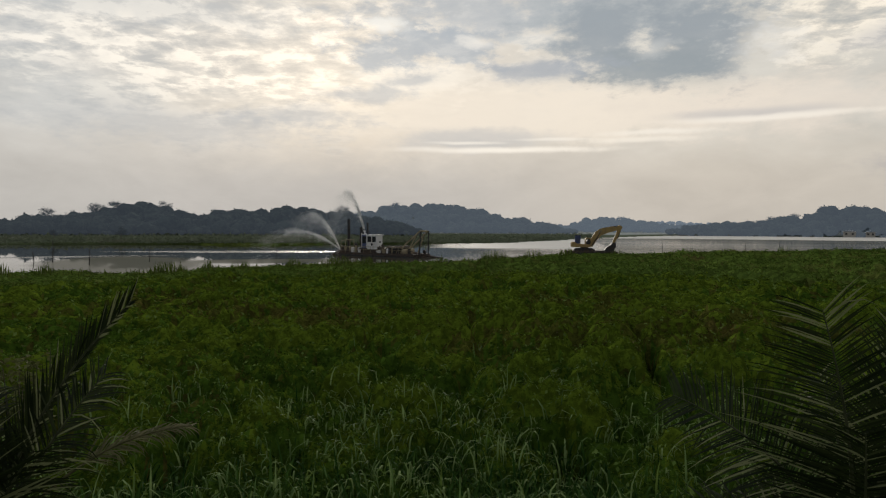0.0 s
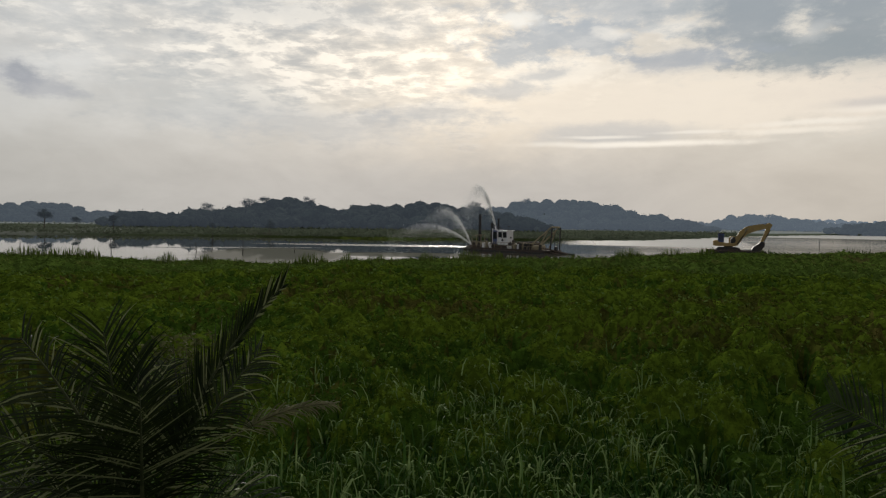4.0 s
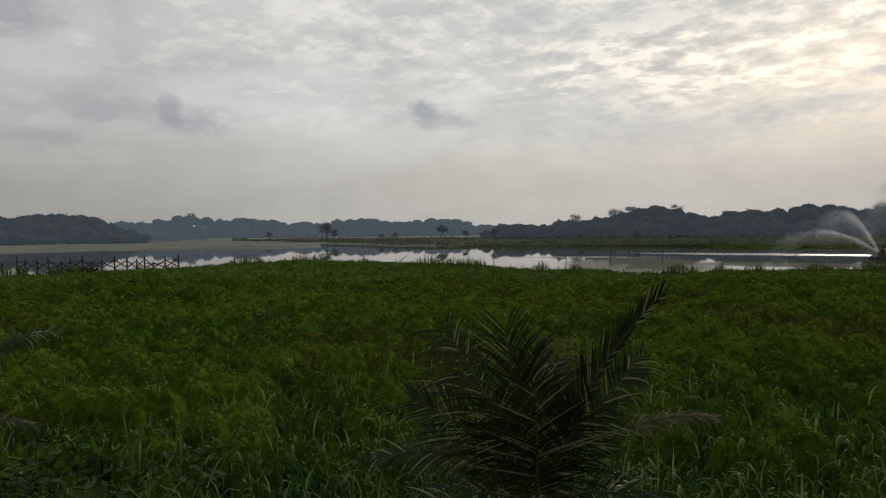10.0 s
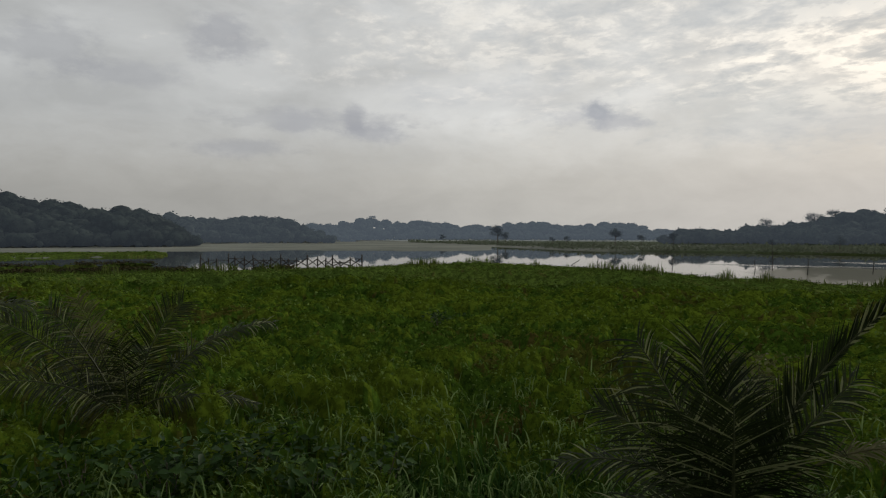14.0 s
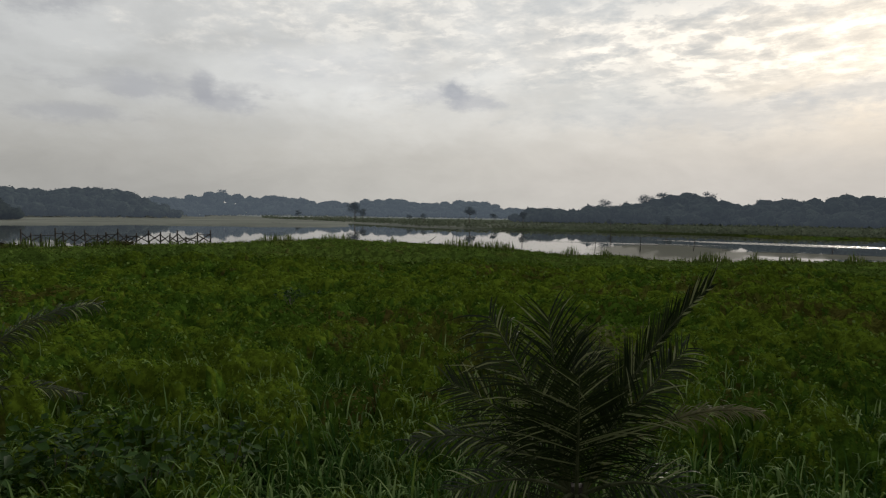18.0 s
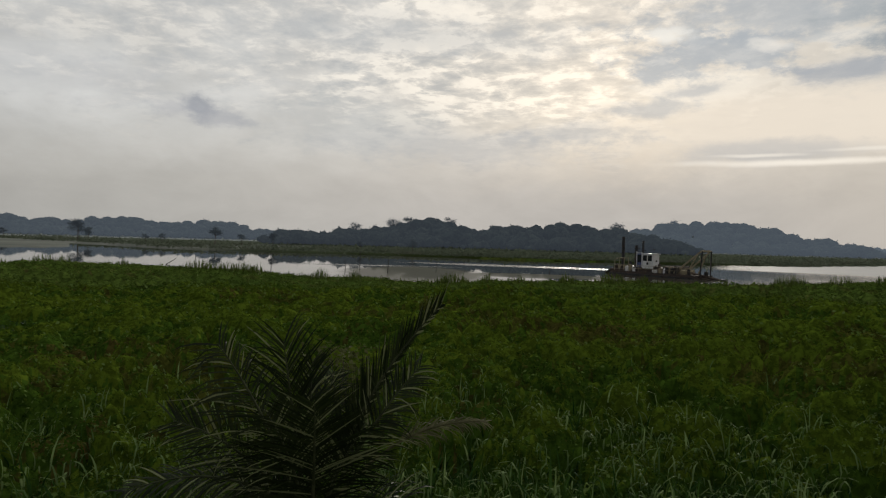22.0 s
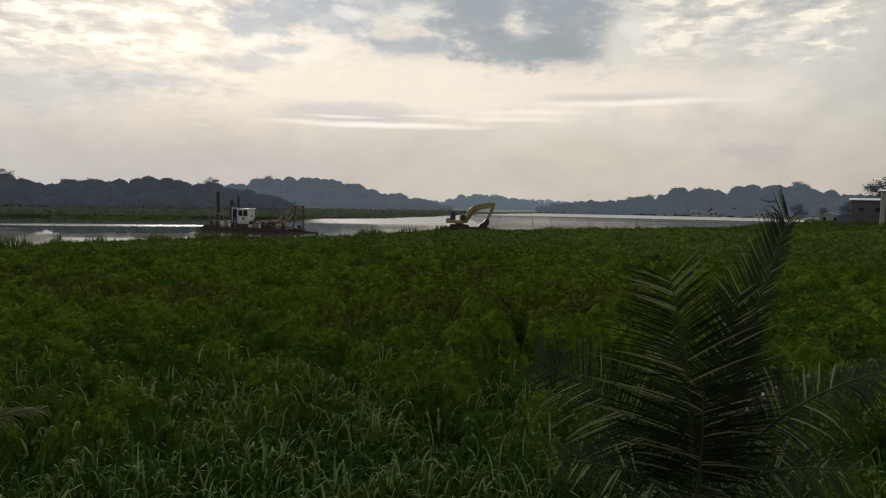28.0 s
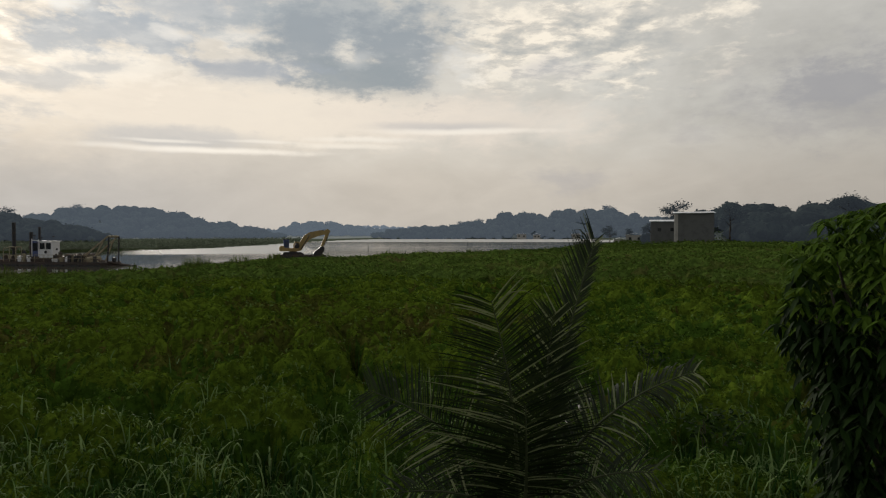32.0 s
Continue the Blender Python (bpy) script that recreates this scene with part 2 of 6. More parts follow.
def foliage(name, dark, light, other=None, gloss=0.45, through_light=0.25, patch=0.15, shine=0.2, pale=None, haze_glow=None, mottle=0.0, pale_from=0.90, each=0.6):
    """Leaves: each one a little different, and patches across the plants."""
    def build(k):
        pos = k.n("ShaderNodeNewGeometry")
        rnd = pos.outputs["Random Per Island"]
        c = k.mix(k.smooth(k.m("ADD", k.m("MULTIPLY", rnd, each), k.m("MULTIPLY", k.noise(pos.outputs["Position"], patch, 3.0), 1.3 - each)), 0.3, 0.95), dark, light)
        # darker patches put some of the mounds' shade into the colour
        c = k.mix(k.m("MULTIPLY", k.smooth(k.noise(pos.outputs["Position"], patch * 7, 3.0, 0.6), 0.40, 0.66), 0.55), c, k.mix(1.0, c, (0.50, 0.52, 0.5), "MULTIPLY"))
        if other:
            c = k.mix(k.m("MULTIPLY", k.smooth(k.noise(pos.outputs["Position"], patch * 1.7, 4.0, 0.6), 0.52, 0.68), 0.6), c, other)
        c = k.mix(k.m("MULTIPLY", k.noise(pos.outputs["Position"], 30.0, 2.0), 0.35), c, k.mix(0.5, c, dark))
        # a share of the leaves is paled all over as painted glints
        if pale:
            c = k.mix(k.m("MULTIPLY", k.smooth(rnd, pale_from, pale_from + 0.03), 0.8), c, pale)
        if mottle:                                    # leaf clumps painted lighter, the shaded gaps between them darker
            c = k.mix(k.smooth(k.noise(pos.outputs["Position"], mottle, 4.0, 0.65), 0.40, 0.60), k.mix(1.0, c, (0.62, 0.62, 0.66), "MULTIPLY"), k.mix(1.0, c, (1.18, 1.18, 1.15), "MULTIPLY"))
        p = k.n("ShaderNodeBsdfPrincipled")
        k.put(p.inputs["Base Color"], c)
        if haze_glow:                                       # far backdrop: haze before it put into the leaves as emission
            p.inputs["Emission Color"].default_value = (*haze_glow, 1)
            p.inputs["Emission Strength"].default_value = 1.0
        k.put(p.inputs["Roughness"], k.m("ADD", gloss, k.m("MULTIPLY", rnd, 0.2)))
        p.inputs["Specular IOR Level"].default_value = shine
        t = k.n("ShaderNodeBsdfTranslucent", Color=c)
        return mixed(k, through_light, p, t)
    return material(name, build)


def mixed(k, f, a, b):
    node = k.n("ShaderNodeMixShader")
    k.put(node.inputs[0], f)
    k.put(node.inputs[1], a)
    k.put(node.inputs[2], b)
    return node


def plain(name, colour, rough=0.6, metal=0.0, wear=None, scale=3.0, amount=0.5, relief=0.15):
    """Painted or bare solid stuff with stains, wear and fine relief."""
    def build(k):
        co = k.n("ShaderNodeTexCoord").outputs["Object"]
        big, fine = k.noise(co, scale, 5.0, 0.6), k.noise(co, scale * 14, 3.0)
        c = k.mix(k.m("MULTIPLY", fine, 0.35), colour, tuple(v * 0.72 for v in colour))
        if wear:
            c = k.mix(k.m("MULTIPLY", k.smooth(big, 0.45, 0.68), amount), c, wear)
        p = k.n("ShaderNodeBsdfPrincipled")
        k.put(p.inputs["Base Color"], c)
        k.put(p.inputs["Roughness"], k.m("ADD", rough - 0.1, k.m("MULTIPLY", big, 0.2)))
        p.inputs["Metallic"].default_value = metal
        k.put(p.inputs["Normal"], bump(k, fine, relief, 0.01))
        return p
    return material(name, build)


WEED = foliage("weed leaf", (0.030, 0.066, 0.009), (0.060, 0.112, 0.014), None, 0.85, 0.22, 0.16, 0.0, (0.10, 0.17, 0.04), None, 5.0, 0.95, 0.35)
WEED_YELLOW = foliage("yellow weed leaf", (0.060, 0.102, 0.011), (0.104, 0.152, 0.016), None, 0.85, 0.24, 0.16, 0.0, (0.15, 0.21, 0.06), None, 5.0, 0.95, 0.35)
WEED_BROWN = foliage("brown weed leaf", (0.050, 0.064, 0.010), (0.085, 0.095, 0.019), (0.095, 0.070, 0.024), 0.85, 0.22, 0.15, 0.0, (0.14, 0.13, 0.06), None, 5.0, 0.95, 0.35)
FLECK = foliage("pale weed leaf", (0.085, 0.145, 0.03), (0.15, 0.215, 0.06), None, 0.85, 0.2, 0.3, 0.0)
# the near weeds again for far out, lightened in colour to paint haze
WEED_FAR = foliage("haze-paled weed leaf", (0.062, 0.108, 0.020), (0.108, 0.162, 0.032), None, 0.85, 0.22, 0.06, 0.0, (0.14, 0.19, 0.06), None, 2.5, 0.95, 0.35)
WEED_FAR_DULL = foliage("haze-paled dull weed leaf", (0.074, 0.104, 0.022), (0.120, 0.146, 0.036), (0.115, 0.096, 0.036), 0.85, 0.22, 0.06, 0.0, None, None, 2.5, 0.95, 0.35)
GRASS = foliage("grass blade", (0.015, 0.045, 0.009), (0.045, 0.096, 0.020), None, 0.7, 0.38, 0.35, 0.02, (0.12, 0.18, 0.04))
# these blades' sheen is painted as pale colour, with almost no gloss
BENT_GRASS = foliage("pale bent grass blade", (0.085, 0.150, 0.045), (0.200, 0.275, 0.105), None, 0.6, 0.3, 0.5, 0.03)
# its pale leaflets stand in for glints of sky on the fronds
PALM = foliage("palm leaflet", (0.007, 0.013, 0.004), (0.034, 0.048, 0.015), None, 0.34, 0.18, 0.8, 0.20, (0.22, 0.24, 0.12), None, 0.0, 0.80)
PALM_RIB = foliage("palm rib", (0.038, 0.046, 0.020), (0.075, 0.085, 0.04), None, 0.5, 0.05, 0.8, 0.2)
PALM_DRY = foliage("dry palm leaflet", (0.075, 0.075, 0.035), (0.15, 0.145, 0.075), None, 0.6, 0.2, 0.8, 0.08)
BROAD = foliage("broad leaf", (0.008, 0.020, 0.004), (0.022, 0.046, 0.008), None, 0.55, 0.16, 0.8, 0.07)
BROAD_WEED = foliage("broad weed leaf", (0.012, 0.034, 0.007), (0.036, 0.076, 0.016), None, 0.5, 0.2, 0.8, 0.10)
LEAFY_WEED = foliage("pale weed foliage", (0.060, 0.070, 0.022), (0.130, 0.140, 0.055), None, 0.6, 0.25, 0.8, 0.03)
BROAD_YOUNG = foliage("young broad leaf", (0.036, 0.074, 0.008), (0.100, 0.170, 0.018), None, 0.5, 0.34, 0.8, 0.06)
WOOD_NEAR = foliage("wood leaf", (0.040, 0.052, 0.048), (0.060, 0.074, 0.068), None, 0.9, 0.4, 0.02, 0.0, None, None, 0.7)
# bluish emission stands in for haze, mostly stronger with distance in metres
REMOTE = {d: foliage("haze-glow wood leaf", (0.034, 0.045, 0.040), (0.052, 0.064, 0.056), None, 0.9, 0.35, 0.02, 0.0, None, tuple(h * v for v in (0.80, 0.98, 1.22)), 0.3)
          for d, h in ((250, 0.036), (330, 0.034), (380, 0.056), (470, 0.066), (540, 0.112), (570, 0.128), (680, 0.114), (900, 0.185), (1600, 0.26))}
MAT = foliage("dead floating weed", (0.036, 0.034, 0.016), (0.066, 0.058, 0.028), (0.05, 0.06, 0.02), 0.8, 0.15, 0.2, 0.02)
REED = foliage("reed", (0.040, 0.065, 0.010), (0.090, 0.120, 0.022), None, 0.5, 0.25, 0.3, 0.1)
# pale grey-green base: the far shore's haze is mixed into this colour
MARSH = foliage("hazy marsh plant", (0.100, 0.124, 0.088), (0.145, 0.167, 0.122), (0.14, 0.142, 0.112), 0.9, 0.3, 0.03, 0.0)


def earth(k):
    g = k.n("ShaderNodeNewGeometry").outputs["Position"]
    big, fine = k.noise(g, 0.03, 4.0), k.noise(g, 2.5, 6.0, 0.65)
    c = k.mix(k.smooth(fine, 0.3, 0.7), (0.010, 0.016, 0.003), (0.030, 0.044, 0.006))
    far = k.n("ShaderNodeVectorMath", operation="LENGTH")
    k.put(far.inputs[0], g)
    dull_tone = k.mix(k.smooth(fine, 0.3, 0.7), (0.070, 0.088, 0.060), (0.105, 0.122, 0.088))
    c = k.mix(k.smooth(far.outputs["Value"], 170, 215), c, dull_tone)
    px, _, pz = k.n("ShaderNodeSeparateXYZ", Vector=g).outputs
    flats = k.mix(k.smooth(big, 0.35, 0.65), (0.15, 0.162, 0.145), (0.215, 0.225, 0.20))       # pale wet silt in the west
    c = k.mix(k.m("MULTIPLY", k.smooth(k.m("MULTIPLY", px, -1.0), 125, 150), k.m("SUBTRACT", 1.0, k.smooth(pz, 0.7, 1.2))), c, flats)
    c = k.mix(k.m("MULTIPLY", k.smooth(pz, 1.6, 2.6), k.smooth(far.outputs["Value"], 180, 230)), c, k.mix(k.smooth(fine, 0.3, 0.7), (0.15, 0.175, 0.170), (0.20, 0.225, 0.215)))       # floor of the woods, greyed in its colour for haze
    c = k.mix(k.m("MULTIPLY", k.smooth(pz, 0.5, 1.0), k.smooth(far.outputs["Value"], 400, 450)), c, k.mix(k.smooth(fine, 0.3, 0.7), (0.27, 0.30, 0.30), (0.33, 0.36, 0.36)))       # paler again under the far woods: more haze painted into the ground
    p = k.n("ShaderNodeBsdfPrincipled")
    k.put(p.inputs["Base Color"], c)
    p.inputs["Roughness"].default_value = 0.95
    p.inputs["Specular IOR Level"].default_value = 0.0
    k.put(p.inputs["Normal"], bump(k, fine, 0.6, 0.15))
    return p


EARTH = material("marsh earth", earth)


def lake(k):
    g = k.n("ShaderNodeNewGeometry").outputs["Position"]
    px, py, _ = k.n("ShaderNodeSeparateXYZ", Vector=g).outputs
    mp = k.n("ShaderNodeMapping")
    k.put(mp.inputs["Vector"], g)
    mp.inputs["Scale"].default_value = (0.3, 1.0, 1.0)
    ripples = k.noise(mp.outputs[0], 1.4, 4.0, 0.6)
    patchy = k.noise(mp.outputs[0], 0.02, 4.0, 0.55)

    def streak(x0, y0, wx, wy, turn):
        u, v = math.cos(turn), math.sin(turn)
        dx, dy = k.m("SUBTRACT", px, x0), k.m("SUBTRACT", py, y0)
        p = k.m("DIVIDE", k.m("ADD", k.m("MULTIPLY", dx, u), k.m("MULTIPLY", dy, v)), wx)
        q = k.m("DIVIDE", k.m("SUBTRACT", k.m("MULTIPLY", dy, u), k.m("MULTIPLY", dx, v)), wy)
        d = k.m("SQRT", k.m("ADD", k.m("MULTIPLY", p, p), k.m("MULTIPLY", q, q)))
        return k.m("SUBTRACT", 1.0, k.smooth(k.m("ADD", d, k.m("MULTIPLY", k.m("SUBTRACT", patchy, 0.5), 1.2)), 0.7, 1.1))

    # breeze on the open eastern water, and a ruffled lane beside the machine
    wind = k.m("MAXIMUM", k.m("MULTIPLY", k.smooth(k.m("ADD", px, k.m("MULTIPLY", patchy, 40.0)), 0.0, 60.0), 0.5), streak(-32, 119, 26, 5.5, 0.12))
    wind = k.m("MAXIMUM", wind, k.m("MULTIPLY", streak(-52, 96, 14, 3, 0.5), 0.5))
    wind = k.m("MAXIMUM", wind, k.m("MULTIPLY", k.smooth(patchy, 0.55, 0.68), 0.2))
    # a matte tone mixed in dulls the water beside the weeds
    dulling = k.m("MAXIMUM", streak(-38, 79, 10, 24, 0.45), streak(-22, 86, 14, 7, 0.25))
    dist = k.n("ShaderNodeVectorMath", operation="LENGTH")
    k.put(dist.inputs[0], g)
    way_out = k.m("ADD", dist.outputs["Value"], k.m("MULTIPLY", patchy, 40.0))
    east = k.smooth(px, -8.0, 12.0)
    lane = k.m("SUBTRACT", way_out, k.m("MULTIPLY", k.smooth(px, 28.0, 75.0), 185.0))       # the breeze reaches nearer beside the machine
    line = k.m("MULTIPLY", k.m("MULTIPLY", k.smooth(lane, 144, 150), k.m("SUBTRACT", 1.0, k.smooth(lane, 156, 164))), k.smooth(px, 50.0, 80.0))
    dulling = k.m("MAXIMUM", k.m("MULTIPLY", dulling, 0.80), k.m("MULTIPLY", line, 0.75))
    # the near eastern water takes some of the same matte tone
    dulling = k.m("MAXIMUM", dulling, k.m("MULTIPLY", k.m("SUBTRACT", east, k.smooth(lane, 150, 165), clamp=True), k.m("ADD", 0.30, k.m("MULTIPLY", k.smooth(patchy, 0.4, 0.6), 0.35))))
    p = k.n("ShaderNodeBsdfPrincipled")
    p.inputs["Base Color"].default_value = (0.045, 0.047, 0.034, 1)
    open_water = k.m("MULTIPLY", k.smooth(lane, 158, 172), east)
    k.put(p.inputs["Roughness"], k.m("ADD", k.m("ADD", 0.018, k.m("MULTIPLY", wind, 0.12)), k.m("MULTIPLY", open_water, 0.33)))
    k.put(p.inputs["IOR"], k.m("ADD", 1.33, k.m("MULTIPLY", open_water, 5.0)))
    b = k.n("ShaderNodeBump", Distance=0.05, Height=ripples)
    k.put(b.inputs["Strength"], k.m("ADD", k.m("ADD", 0.015, k.m("MULTIPLY", wind, 0.6)), k.m("MULTIPLY", open_water, 0.6)))
    k.put(p.inputs["Normal"], b.outputs[0])
    dull_tone = k.n("ShaderNodeBsdfDiffuse", Color=(0.135, 0.134, 0.110, 1))
    return mixed(k, dulling, p, dull_tone)


LAKE = material("lake water", lake)
RUST = plain("rusty steel", (0.052, 0.040, 0.034), 0.75, 0.1, (0.13, 0.080, 0.050), 1.5, 0.6)
DARK_STEEL = plain("dark steel", (0.035, 0.036, 0.040), 0.5, 0.5, (0.08, 0.05, 0.035), 2.0, 0.5)
WHITE_PAINT = plain("white paint", (0.72, 0.72, 0.74), 0.5, 0.0, (0.42, 0.38, 0.32), 1.2, 0.5)
BLUE_PAINT = plain("blue paint", (0.05, 0.08, 0.22), 0.5, 0.0, (0.10, 0.10, 0.14), 1.5, 0.5)
YELLOW = plain("yellow machine paint", (0.34, 0.235, 0.085), 0.55, 0.0, (0.22, 0.15, 0.07), 1.5, 0.55)
TAN = plain("weathered yellow paint", (0.30, 0.255, 0.165), 0.7, 0.0, (0.15, 0.105, 0.065), 1.5, 0.6)
GLASS_DARK = plain("dark glass", (0.02, 0.022, 0.025), 0.12, 0.0, None, 1.0, 0.0, 0.0)
WOOD = plain("grey weathered wood", (0.038, 0.034, 0.030), 0.85, 0.0, (0.06, 0.055, 0.05), 3.0, 0.5)
BARK = plain("bark", (0.085, 0.070, 0.055), 0.9, 0.0, (0.05, 0.042, 0.035), 4.0, 0.6, 0.5)
PALM_BARK = plain("palm bark", (0.040, 0.034, 0.026), 0.9, 0.0, (0.022, 0.019, 0.015), 4.0, 0.6, 0.5)
CONCRETE = plain("grey block wall", (0.125, 0.125, 0.122), 0.9, 0.0, (0.08, 0.08, 0.078), 0.5, 0.6)
PALE_BLOCK = plain("plastered block wall", (0.36, 0.34, 0.31), 0.9, 0.0, (0.24, 0.22, 0.20), 0.5, 0.5)
TIN = plain("pale sheet roof", (0.72, 0.74, 0.77), 0.4, 0.0, (0.55, 0.53, 0.50), 0.5, 0.4)


# ---------------------------------------------------------------- mesh helpers
def mesh_of(name, verts, faces, mat, smooth=False):
    """A mesh from arrays: verts n x 3, faces m x 3 or m x 4."""
    verts = np.asarray(verts, dtype=np.float32).reshape(-1, 3)
    faces = np.asarray(faces, dtype=np.int32)
    me = bpy.data.meshes.new(name)
    me.vertices.add(len(verts))
    me.vertices.foreach_set("co", verts.ravel())
    m, w = faces.shape
    me.loops.add(m * w)
    me.loops.foreach_set("vertex_index", faces.ravel())
    me.polygons.add(m)
    me.polygons.foreach_set("loop_start", np.arange(0, m * w, w, dtype=np.int32))
    me.polygons.foreach_set("loop_total", np.full(m, w, dtype=np.int32))
    if smooth:
        me.polygons.foreach_set("use_smooth", np.ones(m, dtype=bool))
    me.materials.append(mat)
    me.update(calc_edges=True)
    return me


def part(name, bm, mat, parent, label=""):
    """Link a bmesh as one mesh object under a thing or a part."""
    me = bpy.data.meshes.new(name)
    bm.normal_update()
    bm.to_mesh(me)
    bm.free()
    me.materials.append(mat)
    ob = new(name, me)
    ob.parent = parent
    if label:
        tagged(ob, label)
    return ob


def thing(name, label, category, m=None, group="", kind=""):
    ob = new(name)
    ob.empty_display_size = 0.2
    if m is not None:
        ob.matrix_basis = m
    return tagged(ob, label, category, group, kind)


def box(bm, x0, x1, y0, y1, z0, z1, bevel=0.0, m=None):
    r = bmesh.ops.create_cube(bm, size=1.0, matrix=Matrix.Translation(((x0 + x1) / 2, (y0 + y1) / 2, (z0 + z1) / 2)) @ Matrix.Diagonal((x1 - x0, y1 - y0, z1 - z0, 1)))
    vs = r["verts"]
    if bevel:
        es = list({e for v in vs for e in v.link_edges})
        b = bmesh.ops.bevel(bm, geom=es, offset=bevel, segments=1, affect="EDGES")
        vs = list({v for f in b["faces"] for v in f.verts} | {v for v in vs if v.is_valid})
    if m is not None:
        bmesh.ops.transform(bm, matrix=m, verts=vs)
    return bm


def rod(bm, a, b, r0, r1=None, sides=8):
    """A round bar from a to b."""
    a, b = Vector(a), Vector(b)
    d = b - a
    q = d.to_track_quat("Z", "Y").to_matrix().to_4x4()
    bmesh.ops.create_cone(bm, cap_ends=True, segments=sides, radius1=r0, radius2=r0 if r1 is None else r1, depth=d.length,
                          matrix=Matrix.Translation((a + b) / 2) @ q)
    return bm


def beam(bm, a, b, w, h):
    """A square bar from a to b, h high."""
    a, b = Vector(a), Vector(b)
    d = b - a
    q = d.to_track_quat("X", "Z").to_matrix().to_4x4()
    bmesh.ops.create_cube(bm, size=1.0, matrix=Matrix.Translation((a + b) / 2) @ q @ Matrix.Diagonal((d.length, w, h, 1)))
    return bm


def extrude(bm, outline, y0, y1):
    """A plate: outline in x, z between y0 and y1."""
    f = [bm.verts.new((x, y0, z)) for x, z in outline]
    g = [bm.verts.new((x, y1, z)) for x, z in outline]
    bm.faces.new(f)
    bm.faces.new(g[::-1])
    for i in range(len(f)):
        j = (i + 1) % len(f)
        bm.faces.new((f[j], f[i], g[i], g[j]))
    bmesh.ops.recalc_face_normals(bm, faces=bm.faces[:])
    return bm


B = bmesh.new


def lattice(ix, iy, seed):
    h = (ix.astype(np.int64) * 374761393 + iy.astype(np.int64) * 668265263 + seed * 974711) & 0x7fffffff
    h = ((h ^ (h >> 13)) * 1274126177) & 0x7fffffff
    return (h ^ (h >> 16)) % 65536 / 65535.0


def wavy(x, y, scale, octaves=3, seed=1):
    """Smooth value noise in 0..1 at arrays x, y; scale in metres."""
    x, y = np.asarray(x, float) / scale, np.asarray(y, float) / scale
    s, a, t = 0.0, 1.0, 0.0
    for o in range(octaves):
        ix, iy = np.floor(x), np.floor(y)
        fx, fy = x - ix, y - iy
        fx, fy = fx * fx * (3 - 2 * fx), fy * fy * (3 - 2 * fy)
        v = (lattice(ix, iy, seed + o) * (1 - fx) + lattice(ix + 1, iy, seed + o) * fx) * (1 - fy) + \
            (lattice(ix, iy + 1, seed + o) * (1 - fx) + lattice(ix + 1, iy + 1, seed + o) * fx) * fy
        s, t = s + a * v, t + a
        a, x, y = a * 0.5, x * 2.03 + 7.1, y * 2.03 + 3.7
    return s / t


def step(v, lo, hi):
    u = np.clip((v - lo) / (hi - lo), 0, 1)
    return u * u * (3 - 2 * u)


# ---------------------------------------------------------------- ground, lake
# bearing (degrees to the left of +y) and distance of the weed bed's rim, of the far shore
RIM = [(-41, 330), (-39, 230), (-34, 156), (-28, 136), (-20, 117), (-15, 108), (-11, 101), (-8.6, 99), (-5.7, 88), (0, 79), (11, 71), (18, 68), (21, 65),
       (27, 62), (30, 66), (34, 65), (40, 76), (46, 86), (51, 93), (54.4, 97), (59, 90), (64, 82), (70, 80), (75, 79), (83, 77), (90, 79), (100, 80)]
SHORE = [(-41, 331), (-40, 400), (-37, 500), (-30, 540), (-20, 500), (-13, 320), (-10, 245), (-6, 205), (0, 188), (6, 180), (11, 178), (18, 172), (26, 170), (36, 185), (46, 210), (52, 270), (58, 357), (65, 520), (80, 500), (90, 420), (104, 380)]
